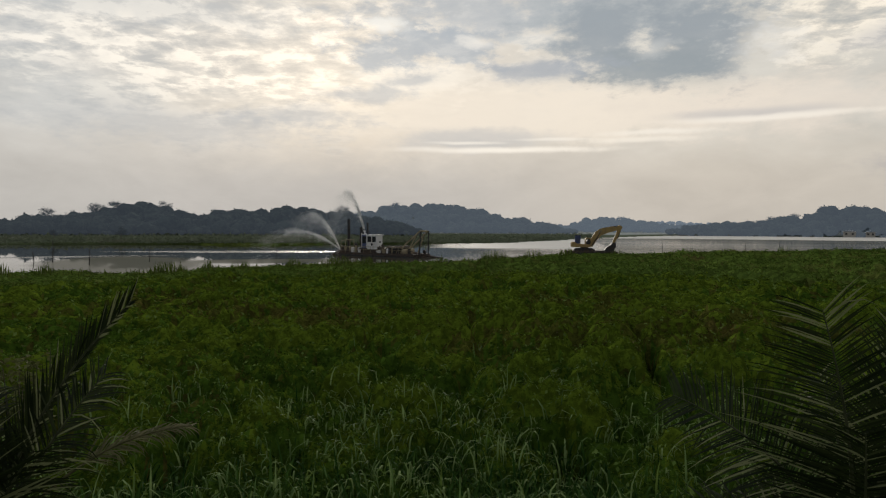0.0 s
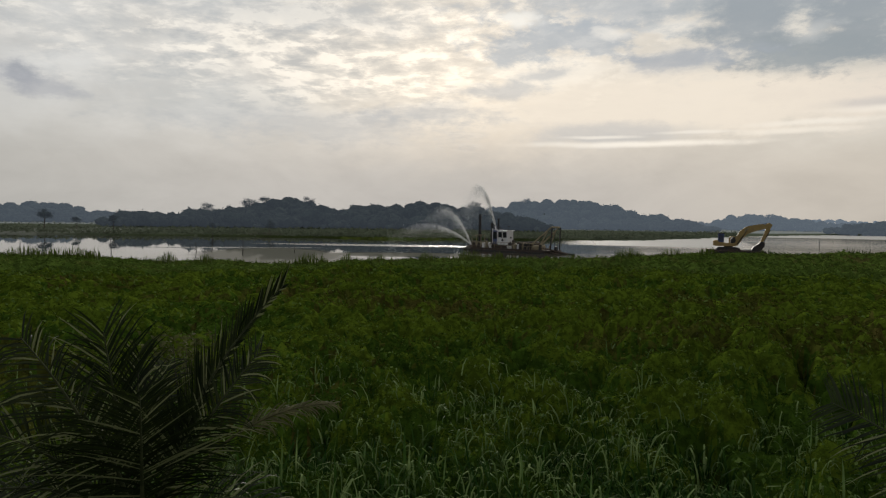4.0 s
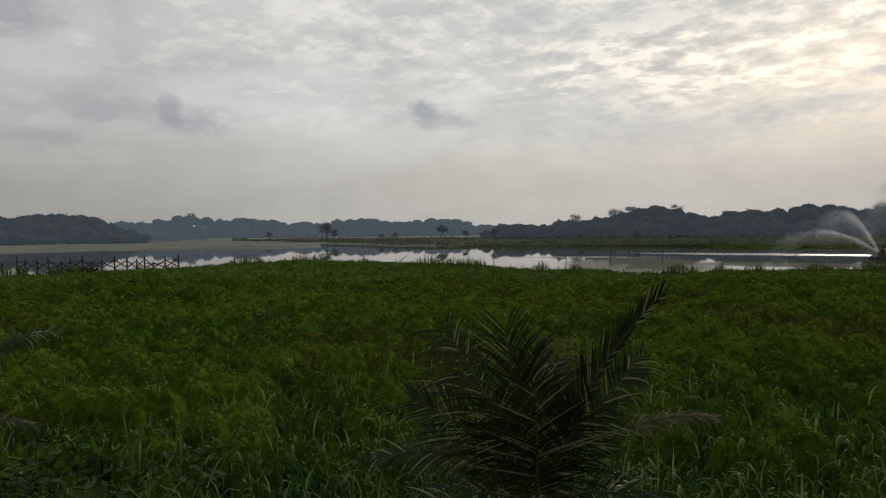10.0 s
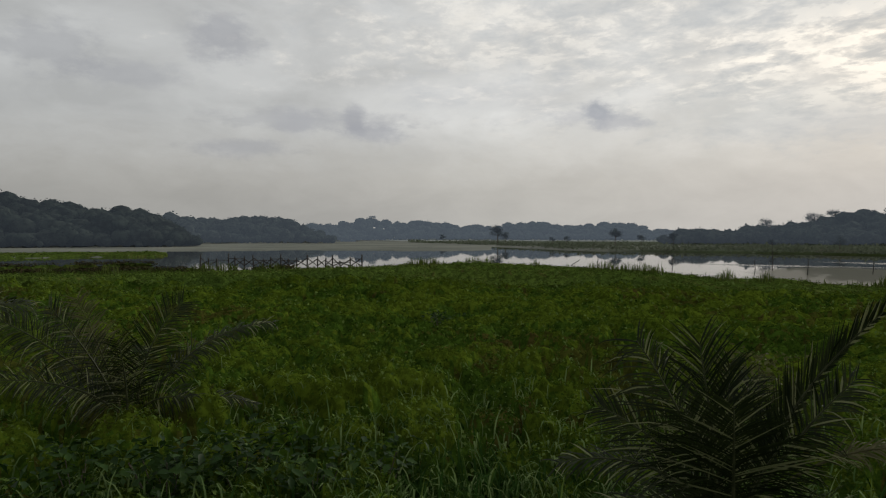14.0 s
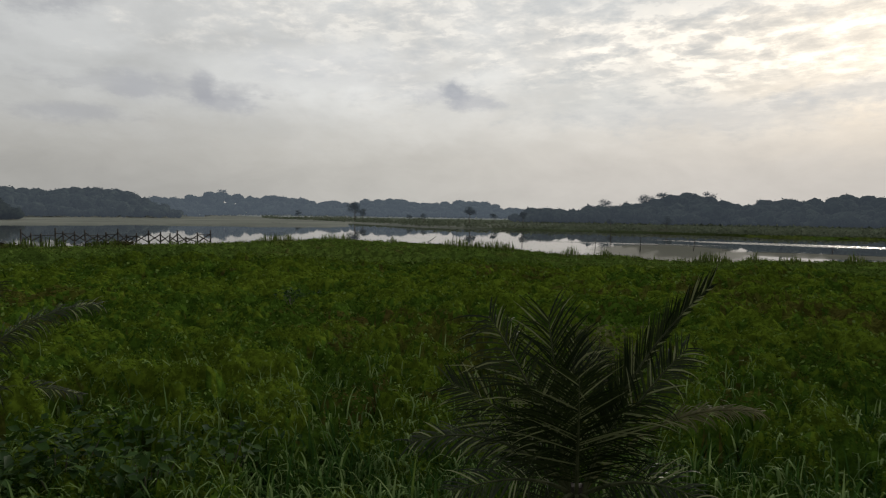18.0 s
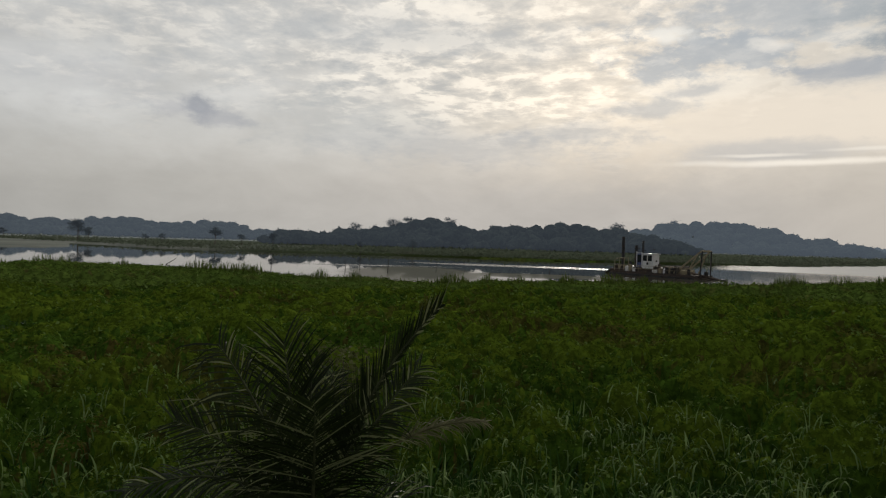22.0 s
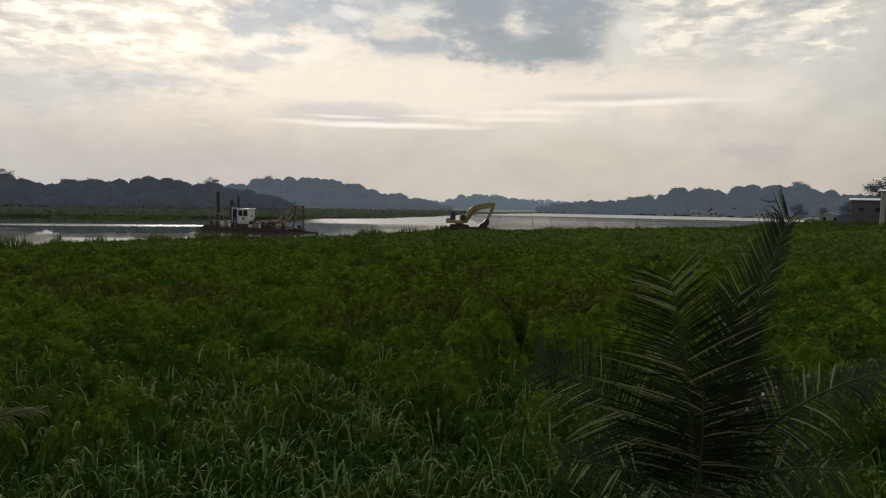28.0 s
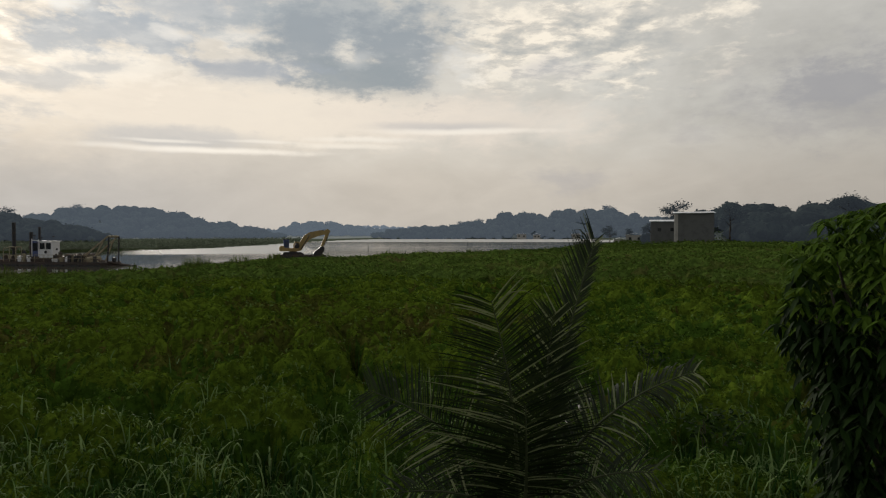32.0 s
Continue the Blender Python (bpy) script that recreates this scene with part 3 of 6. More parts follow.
# wooded ridges: distance, height of the wood, rows of bearing and height angle of the tree tops
RIDGES = {
    "wood_west": (330, 11, [(78.6, 0.6), (79.4, 1.5), (80.6, 2.25), (82.6, 2.42), (85.7, 2.65), (87.9, 3.2), (89.9, 3.4), (95, 3.6), (104, 3.2)]),
    "wood_far_west": (470, 11, [(67.5, 0.6), (69.3, 1.45), (71.6, 1.95), (74.3, 1.86), (76.0, 1.86), (78.2, 1.86), (80, 1.8), (83, 1.6)]),
    "wood_northwest": (680, 11, [(35, 0.5), (37.4, 0.7), (38.3, 0.84), (40.5, 1.16), (42.8, 1.5), (45.6, 1.1), (47.5, 1.47), (51.4, 1.3), (52.4, 1.05), (55.3, 1.24), (59.2, 1.52), (62.2, 1.55),
                                 (64.3, 1.8), (65, 1.48), (67, 1.2), (70, 1.2)]),
    "wood_north": (380, 10, [(3, 0.4), (5, 0.9), (7, 1.4), (8.9, 2.0), (10.8, 1.82), (13.2, 2.15), (15.9, 1.66), (18.2, 1.77), (20.8, 1.42), (22.5, 1.85), (24.3, 2.43), (25.9, 1.95), (27.3, 1.6),
                             (29.6, 1.16), (30.8, 1.38), (32.5, 0.95), (33.2, 0.5), (34.6, 0.6), (36, 0.8), (37.5, 0.6)]),
    "wood_mid_north": (570, 11, [(-10.3, 0.1), (-9.6, 0.42), (-8.1, 0.86), (-5.7, 1.24), (-3.2, 1.82), (-0.8, 2.39), (1.9, 2.36), (4.1, 2.15), (7, 1.66), (9, 1.4)]),
    "wood_northeast": (900, 12, [(-27, 0.3), (-23, 0.4), (-20, 0.5), (-17.8, 0.72), (-16, 1.0), (-14.2, 1.24), (-12.3, 1.05), (-10.5, 0.5), (-8, 0.4)]),
    "wood_remote": (1600, 12, [(-28, 0.5), (-25, 0.66), (-23.4, 0.68), (-20.4, 0.7), (-19, 0.82), (-17, 0.72), (-14, 0.5)]),
    "wood_east": (540, 11, [(-50, 1.2), (-45, 1.6), (-42.6, 1.66), (-40.8, 2.03), (-39, 2.28), (-35.7, 2.42), (-33.9, 1.72), (-32.4, 2.05), (-31.0, 2.1), (-29.6, 1.95), (-28.8, 1.4), (-26.5, 1.1), (-25, 0.93), (-23, 0.7), (-20, 0.45)]),
    "wood_by_houses": (250, 9, [(-72, 2.8), (-62, 2.8), (-58.6, 2.55), (-57.3, 2.8), (-56.3, 3.4), (-54.1, 2.6), (-53, 2.37), (-51, 2.7), (-49, 2.85), (-47.4, 2.8), (-45.5, 1.9), (-43, 0.9)]),
}
EYE = 4.3
# low grassy or muddy islets in the lake: bearings from, to; distances from, to
ISLETS = [(78, 112, 142, 270), (51, 85, 200, 470), (75, 100, 84, 91), (79, 106, 98, 106), (10, 40, 190, 300)]


def along(table, a):
    t = np.array(sorted(table))
    return np.interp(a, t[:, 0], t[:, 1])


def ridge_ground(name, a):
    """Height of the ridge's crest, its wood taken off; 0 beyond its ends."""
    dist, wood, rows = RIDGES[name]
    t = np.array(sorted(rows))
    e = np.interp(a, t[:, 0], t[:, 1])
    h = np.maximum(EYE + dist * np.tan(np.radians(e)) - wood, 0.5)
    return h * step(a, t[0, 0] - 1.5, t[0, 0] + 0.3) * (1 - step(a, t[-1, 0] - 0.3, t[-1, 0] + 1.5))


def ground_z(x, y):
    """Height of the land at arrays x, y."""
    a, r = np.degrees(np.arctan2(-x, y)), np.hypot(x, y)
    rim = along(RIM, a) + (wavy(x, y, 9, 3, 5) - 0.5) * 9 * step(r, 30, 60)
    shore = along(SHORE, a) + (wavy(x, y, 40, 3, 6) - 0.5) * 26
    land = 0.22 + 0.18 * wavy(x, y, 6, 2, 8)
    wet = step(r, rim, rim + 3.0) * (1 - step(r, shore - 3, shore)) * step(a, -41.2, -40.5) * (1 - step(a, 104, 112))
    wob = (wavy(x, y, 14, 3, 9) - 0.5) * np.clip(r * 0.1, 6, 22)
    for a0, a1, r0, r1 in ISLETS:
        isle = step(a, a0, a0 + 2.5) * (1 - step(a, a1 - 2.5, a1)) * step(r + wob, r0, r0 + 4) * (1 - step(r + wob, r1 - 4, r1))
        wet = wet * (1 - isle)
    z = land * (1 - wet) - 1.3 * wet
    z += step(r, shore, shore + 120) * 0.8
    dry = 1 - step(a, -46, -41)
    z += dry * step(r, 90, 205) * 0.8
    z += 2.35 * (1 - step(r, 2.2, 5.6))
    for n in RIDGES:
        d = RIDGES[n][0]
        up = ridge_ground(n, a) * step(r, d - (0.08 if n == "wood_east" else 0.22) * d, d) * (1 - 0.8 * step(r, d + 60, d + 400))
        z = np.where(up > 0.02, np.maximum(z, up), z)
    return z


rings = np.concatenate([[0.02], np.arange(0.8, 8, 0.8), np.geomspace(8, 700, 150), np.geomspace(720, 4600, 22)])
spokes = np.concatenate([np.arange(-180, -75, 3.0), np.arange(-75, 112, 0.7), np.arange(112, 180, 3.0)])
RR, AA = np.meshgrid(rings, spokes, indexing="ij")
gx, gy = -RR * np.sin(np.radians(AA)), RR * np.cos(np.radians(AA))
gz = ground_z(gx, gy)
gz = gz - 0.7 * step(gz, 2.2, 6.0) * step(RR, 180, 240)      # the woods stand up to their lowest boughs in undergrowth
nr, na = RR.shape
i, j = np.meshgrid(np.arange(nr - 1), np.arange(na), indexing="ij")
quads = np.stack([i * na + j, (i + 1) * na + j, (i + 1) * na + (j + 1) % na, i * na + (j + 1) % na], -1).reshape(-1, 4)
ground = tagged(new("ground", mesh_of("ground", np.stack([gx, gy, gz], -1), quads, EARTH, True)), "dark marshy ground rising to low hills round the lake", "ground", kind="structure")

lake_bm = B()
bmesh.ops.create_circle(lake_bm, cap_ends=True, segments=96, radius=900)
for f in lake_bm.faces:
    f.normal_update()
    if f.normal.z < 0:
        f.normal_flip()
water = part("water", lake_bm, LAKE, None)
tagged(water, "calm grey lake water reflecting hills and cloud", "lake", kind="structure")


# ---------------------------------------------------------------- plants as masses
def leaf_mesh(name, p, size, tilt, mat, rng, wide=0.5, fold=0.25, lean=None, wild=0.4):
    return mesh_of(name, *leaf_arrays(p, size, tilt, rng, wide, fold, lean, wild), mat)


def leaf_arrays(p, size, tilt, rng, wide=0.5, fold=0.25, lean=None, wild=0.4):
    """Folded diamond leaves at points p, each of its own size; tilt: mean slope of the leaf from level."""
    n = len(p)
    a = rng.uniform(0, 2 * np.pi, n)
    t = rng.normal(tilt, wild, n)
    d = np.stack([np.cos(a) * np.cos(t), np.sin(a) * np.cos(t), np.sin(t)], 1)
    if lean is not None:                              # leaves lie along the slope of what they cover
        d[:, 2] += d[:, 0] * lean[0] + d[:, 1] * lean[1]
        d /= np.linalg.norm(d, axis=1, keepdims=True)
    side = np.stack([-np.sin(a), np.cos(a), np.zeros(n)], 1)
    if lean is not None:
        side[:, 2] += side[:, 0] * lean[0] + side[:, 1] * lean[1]
        side -= d * np.sum(side * d, 1, keepdims=True)
        side /= np.linalg.norm(side, axis=1, keepdims=True)
    roll = rng.normal(0, wild, n)
    up = np.cross(d, side)
    side = side * np.cos(roll)[:, None] + up * np.sin(roll)[:, None]
    up = np.cross(d, side)
    s = size[:, None]
    mid = p + d * s * 0.45 - up * s * fold * 0.4
    v = np.stack([p, mid + side * s * wide * 0.5 + up * s * fold, p + d * s - up * s * 0.1, mid - side * s * wide * 0.5 + up * s * fold], 1)
    b = np.arange(n)[:, None] * 4
    f = np.concatenate([b + [0, 1, 2], b + [0, 2, 3]], 1).reshape(-1, 3)
    return v.reshape(-1, 3), f


def blade_mesh(name, p, length, width, mat, rng, lean=0.5, droop=1.0):
    """Arched grass blades in four pieces."""
    n = len(p)
    a = rng.uniform(0, 2 * np.pi, n)
    out = np.stack([np.cos(a), np.sin(a), np.zeros(n)], 1)
    side = np.stack([-np.sin(a), np.cos(a), np.zeros(n)], 1)
    th = rng.normal(lean * 0.5, 0.2, n)
    bend = rng.gamma(2.0, droop * 0.5, n)
    pos, rows = p.copy(), []
    for k, w in enumerate((0.7, 1.0, 0.9, 0.6, 0.0)):
        half = side * (width * w * 0.5)[:, None]
        if w:
            rows += [pos - half, pos + half]
        else:
            rows.append(pos)
        ang = th + bend * (k / 4.0) ** 1.5
        pos = pos + (out * np.sin(ang)[:, None] + np.array([0, 0, 1.0]) * np.cos(ang)[:, None]) * (length / 4)[:, None]
    v = np.stack(rows, 1)
    b = np.arange(n)[:, None] * 9
    f = np.concatenate([b + q for q in ([0, 1, 3], [0, 3, 2], [2, 3, 5], [2, 5, 4], [4, 5, 7], [4, 7, 6], [6, 7, 8])], 1).reshape(-1, 3)
    return mesh_of(name, v, f, mat)


def mounds(x, y, cell, seed):
    """Rounded heads 0 to 1 with creases between them, one to a cell of uneven shape; and a random number to each head."""
    x = x / cell + 0.9 * (wavy(x, y, cell * 0.8, 2, seed + 5) - 0.5)
    y = y / cell + 0.9 * (wavy(x * cell, y, cell * 0.8, 2, seed + 6) - 0.5)
    ix, iy = np.floor(x), np.floor(y)
    top, who = np.zeros_like(x), np.zeros_like(x)
    for i in (-1, 0, 1):
        for j in (-1, 0, 1):
            cx, cy = ix + i, iy + j
            px, py = cx + lattice(cx, cy, seed), cy + lattice(cx, cy, seed + 1)
            k = lattice(cx, cy, seed + 2)
            h = (0.5 + 0.5 * k) * np.sqrt(np.clip(1 - ((x - px) ** 2 + (y - py) ** 2) / (0.34 + 0.24 * k), 0, 1))
            more = h > top
            top, who = np.where(more, h, top), np.where(more, k, who)
    return top, who


def canopy(x, y):
    """Height of the weeds above the ground: bushy heads and hollows, lower towards the open water and the near grass; and a number to each head."""
    r = np.hypot(x, y)
    a = np.degrees(np.arctan2(-x, y))
    small, who = mounds(x, y, 1.0, 21)
    large, _ = mounds(x, y, 2.7, 25)
    tuft = wavy(x, y, 0.34, 2, 29) - 0.5
    h = 0.05 + (0.88 * small + 0.50 * large) * (0.5 + 1.0 * wavy(x, y, 9, 2, 23)) + 0.34 * tuft
    h = np.maximum(h, 0.03)
    h = h * (1 - 0.80 * step(r, along(RIM, a) - 30, along(RIM, a) - 6))
    return h * (0.5 + 0.5 * step(r, 9.0, 12.5)), who, small


def sprinkle(rng, n, r0, r1, a0=-66, a1=99, power=0.0):
    """Points over a sector; power 0: as many in each doubling of distance."""
    u = rng.uniform(0, 1, n)
    r = r0 * (r1 / r0) ** u if power == 0 else (r0 ** power + u * (r1 ** power - r0 ** power)) ** (1 / power)
    a = np.radians(rng.uniform(a0, a1, n))
    return -r * np.sin(a), r * np.cos(a), r


def blob(fine=2):
    bm = B()
    bmesh.ops.create_icosphere(bm, subdivisions=fine, radius=1.0)
    v = np.array([u.co[:] for u in bm.verts])
    f = np.array([[u.index for u in q.verts] for q in bm.faces])
    bm.free()
    return v, f


BLOB_V, BLOB_F = blob()


def weed_kind(x, y, h, who, rng):
    """Which kind of weed grows there: below 0.56 green, below 1 yellowish, above brownish."""
    # taller heads turn yellower and lighter: part of their light is in the colour
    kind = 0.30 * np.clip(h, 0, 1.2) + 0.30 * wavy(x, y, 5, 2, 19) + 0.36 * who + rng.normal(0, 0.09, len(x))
    brown = 0.75 * wavy(x, y, 6, 3, 14) + 0.25 * (1 - who) + rng.normal(0, 0.07, len(x)) > 0.62
    return np.where(brown, 1.1, np.clip(kind, 0, 0.99))


def weeds(name, label, n, r0, r1, leaf, share, seed, mat, a0=-66, a1=99, least=0.04, wide=0.55, lift=0.0, wild=0.26):
    """Loose leaves over the bushy heads. share: which heads are of this kind; leaf: leaf length to the metre of distance."""
    rng = np.random.default_rng(seed)
    x, y, r = sprinkle(rng, n, r0, r1, a0, a1, power=-0.75)
    h, who, head = canopy(x, y)
    kind = weed_kind(x, y, h, who, rng)
    g = ground_z(x, y)
    keep = (g > 0.05) & (head > 0.34 + 0.3 * (wavy(x, y, 3.2, 2, 12) - 0.5)) & (kind >= share[0]) & (kind < share[1])
    x, y, r, g, h = x[keep], y[keep], r[keep], g[keep], h[keep]
    m = len(x)
    z = g + h + rng.uniform(-0.05, 0.02, m) + np.where(rng.uniform(0, 1, m) < 0.04, rng.uniform(0, 0.12, m), 0) + lift
    ln = np.maximum(least, leaf * r) * rng.uniform(0.55, 1.35, m)
    e = 0.10 + 0.003 * r
    lean = [np.clip((canopy(x + e * i, y + e * j)[0] - h) / e, -2.2, 2.2) for i, j in ((1, 0), (0, 1))]
    return tagged(new(name, leaf_mesh(name, np.stack([x, y, z], 1), ln, 0.08, mat, rng, wide, 0.10, lean, wild)), label, "weeds", kind="stuff")


def weed_heads(name, label, radii, step_deg, a0, a1, mats, seed):
    """The closed leafy surface of the bushes, uneven down to a hand's width."""
    rng = np.random.default_rng(seed)
    az = np.arange(a0, a1, step_deg)
    RR, AA = np.meshgrid(radii, np.radians(az), indexing="ij")
    RR = RR + rng.uniform(-0.3, 0.3, RR.shape) * np.gradient(radii)[:, None]
    AA = AA + rng.uniform(-0.3, 0.3, AA.shape) * radians(step_deg)
    x, y = -RR * np.sin(AA), RR * np.cos(AA)
    h, who, head = canopy(x.ravel(), y.ravel())
    g = ground_z(x.ravel(), y.ravel())
    z = np.where(g > 0.02, g + h - 0.08 - 0.22 * (head < 0.36) + 0.06 * rng.normal(0, 1, len(h)) * np.minimum(h * 2, 1), -0.6)
    nr, na = RR.shape
    i, j = np.meshgrid(np.arange(nr - 1), np.arange(na - 1), indexing="ij")
    q = np.stack([i * na + j, i * na + j + 1, (i + 1) * na + j + 1, (i + 1) * na + j], -1).reshape(-1, 4)
    wet = (z[q] < 0).all(1)
    q = q[~wet]
    me = mesh_of(name, np.stack([x.ravel(), y.ravel(), z], 1), q, mats[0])
    for m in mats[1:]:
        me.materials.append(m)
    kind = weed_kind(x.ravel(), y.ravel(), h, who, rng)[q[:, 0]]
    # hollows take the near-black earth, which paints in their deep shade
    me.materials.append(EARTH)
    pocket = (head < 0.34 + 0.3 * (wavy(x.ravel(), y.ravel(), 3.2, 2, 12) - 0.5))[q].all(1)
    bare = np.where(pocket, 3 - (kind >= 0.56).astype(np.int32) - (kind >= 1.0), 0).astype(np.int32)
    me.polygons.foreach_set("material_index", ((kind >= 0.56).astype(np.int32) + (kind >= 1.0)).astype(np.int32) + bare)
    return tagged(new(name, me), label, "weeds", kind="stuff")


SHARES = ((0.0, 0.56), (0.56, 1.0), (1.0, 1.2))
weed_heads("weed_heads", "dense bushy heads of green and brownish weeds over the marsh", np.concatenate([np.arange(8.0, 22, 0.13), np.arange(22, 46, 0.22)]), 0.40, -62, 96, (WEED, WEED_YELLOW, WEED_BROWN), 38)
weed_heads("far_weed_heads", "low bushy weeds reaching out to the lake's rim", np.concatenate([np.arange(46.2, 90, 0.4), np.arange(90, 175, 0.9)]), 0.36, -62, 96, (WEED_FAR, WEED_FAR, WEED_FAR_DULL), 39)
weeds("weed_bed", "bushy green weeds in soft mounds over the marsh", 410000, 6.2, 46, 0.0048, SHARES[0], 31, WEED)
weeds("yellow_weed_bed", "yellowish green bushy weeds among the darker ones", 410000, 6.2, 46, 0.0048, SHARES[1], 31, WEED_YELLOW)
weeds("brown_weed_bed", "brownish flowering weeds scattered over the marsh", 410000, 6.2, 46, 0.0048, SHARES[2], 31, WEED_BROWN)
weeds("pale_leaved_weeds", "larger pale leaves standing out of the weeds", 16000, 8.5, 60, 0.0056, (0.0, 1.2), 36, FLECK, -66, 99, 0.08, 0.6, 0.04, 0.5)
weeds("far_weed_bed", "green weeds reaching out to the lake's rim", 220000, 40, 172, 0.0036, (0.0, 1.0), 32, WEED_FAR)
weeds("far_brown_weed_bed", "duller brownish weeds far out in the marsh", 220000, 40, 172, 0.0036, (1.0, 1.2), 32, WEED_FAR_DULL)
weeds("weeds_before_houses", "green weeds before the houses", 60000, 120, 330, 0.0028, (0.0, 1.2), 34, WEED_FAR, -66, -24)


def grass(name, label, n, r0, r1, l0, l1, w0, w1, lean, droop, seed, fade, mat=None, lift=0.0):
    rng = np.random.default_rng(seed)
    x, y, r = sprinkle(rng, n, r0, r1, power=1.3)
    keep = rng.uniform(0, 1, n) < (0.4 + 0.6 * step(wavy(x, y, 1.7, 2, 51), 0.35, 0.6)) * (1 - 0.93 * step(r + 5 * (wavy(x, y, 3, 2, 3) - 0.5), fade, fade + 4))
    x, y = x[keep], y[keep]
    p = np.stack([x, y, ground_z(x, y) + 0.1 * rng.uniform(0, 1, len(x)) + lift * canopy(x, y)[0]], 1)
    m = len(x)
    me = blade_mesh(name, p, rng.uniform(l0, l1, m), rng.uniform(w0, w1, m), mat or GRASS, rng, lean, droop)
    return tagged(new(name, me), label, "grass", kind="stuff")


grass("tall_grass", "tall arching green grass with shiny bent blades", 17000, 5.2, 19, 0.5, 1.0, 0.024, 0.042, 0.35, 3.4, 41, 11.5)
grass("short_grass", "short dense green grass under the taller blades", 36000, 5.0, 15, 0.3, 0.6, 0.02, 0.036, 0.5, 2.6, 42, 11.0)
grass("bent_grass", "bent grass blades coloured pale for their sheen, standing out of the weeds", 12000, 5.5, 18, 0.34, 0.70, 0.018, 0.034, 0.35, 5.2, 43, 11.8, BENT_GRASS, 0.7)
rng = np.random.default_rng(45)
x, y, r = sprinkle(rng, 52000, 78, 110, 70, 103, power=2.0)
h = ground_z(x, y)
ok = (h > -0.15) & (wavy(x, y, 5, 3, 71) > 0.34)
p = np.stack([x, y, np.maximum(h, 0.02) + rng.uniform(0.15, 0.42, len(x))], 1)[ok]
tagged(new("floating_mats", leaf_mesh("floating_mats", p, rng.uniform(0.18, 0.42, len(p)), 0.15, MAT, rng, 0.6, 0.12)), "brown floating mats of dead weed at the water's edge", "floating weed", kind="stuff")
rng = np.random.default_rng(44)
x, y, r = sprinkle(rng, 5000, 0.25, 5.4, -180, 180, power=2.0)
p = np.stack([x, y, ground_z(x, y)], 1)
tagged(new("bank_turf", blade_mesh("bank_turf", p, rng.uniform(0.05, 0.12, len(p)), rng.uniform(0.008, 0.014, len(p)), GRASS, rng, 0.5, 1.6)), "short trodden green turf on the bank", "grass", kind="stuff")


# ---------------------------------------------------------------- woods on the ridges
def crowns(name, P, S, mat, rng, k=38, squash=0.9):
    """Tree crowns: a lumpy rounded core with leaf clumps breaking its outline. P: feet, S: heights."""
    m = len(P)
    nv = len(BLOB_V)
    axes, phase = rng.normal(0, 4.2, (m, 3, 3)), rng.uniform(0, 6.28, (m, 1, 3))
    lump = 1 + 0.075 * np.sin(np.einsum("vi,mij->mvj", BLOB_V, axes) + phase).sum(2, keepdims=True)
    wide = np.stack([S * 0.56 * rng.uniform(0.8, 1.35, m), S * 0.56 * rng.uniform(0.8, 1.35, m), S * 0.5 * squash], 1)[:, None, :]
    mid = P[:, None, :] + np.array([0, 0, 1.0]) * (S * 0.52)[:, None, None]
    cv = mid + BLOB_V[None] * wide * lump * 0.84
    cf = (np.arange(m)[:, None, None] * nv + BLOB_F[None]).reshape(-1, 3)
    u = rng.normal(0, 1, (m, k, 3))
    u[:, :, 2] = np.abs(u[:, :, 2]) * 0.9 - 0.15
    u /= np.linalg.norm(u, axis=2, keepdims=True)
    rise = 1 + 0.075 * np.sin(np.einsum("mki,mij->mkj", u, axes) + phase).sum(2, keepdims=True)
    c = (mid + u * wide * rise * (0.79 + 0.09 * rng.uniform(0, 1, (m, k, 1)))).reshape(-1, 3)
    size = np.repeat(S * 0.10, k) * rng.uniform(0.5, 1.4, m * k)
    lv, lf = leaf_arrays(c, size, 0.3, rng, 0.9, 0.2)
    return mesh_of(name, np.concatenate([cv.reshape(-1, 3), lv]), np.concatenate([cf, lf + m * nv]), mat)


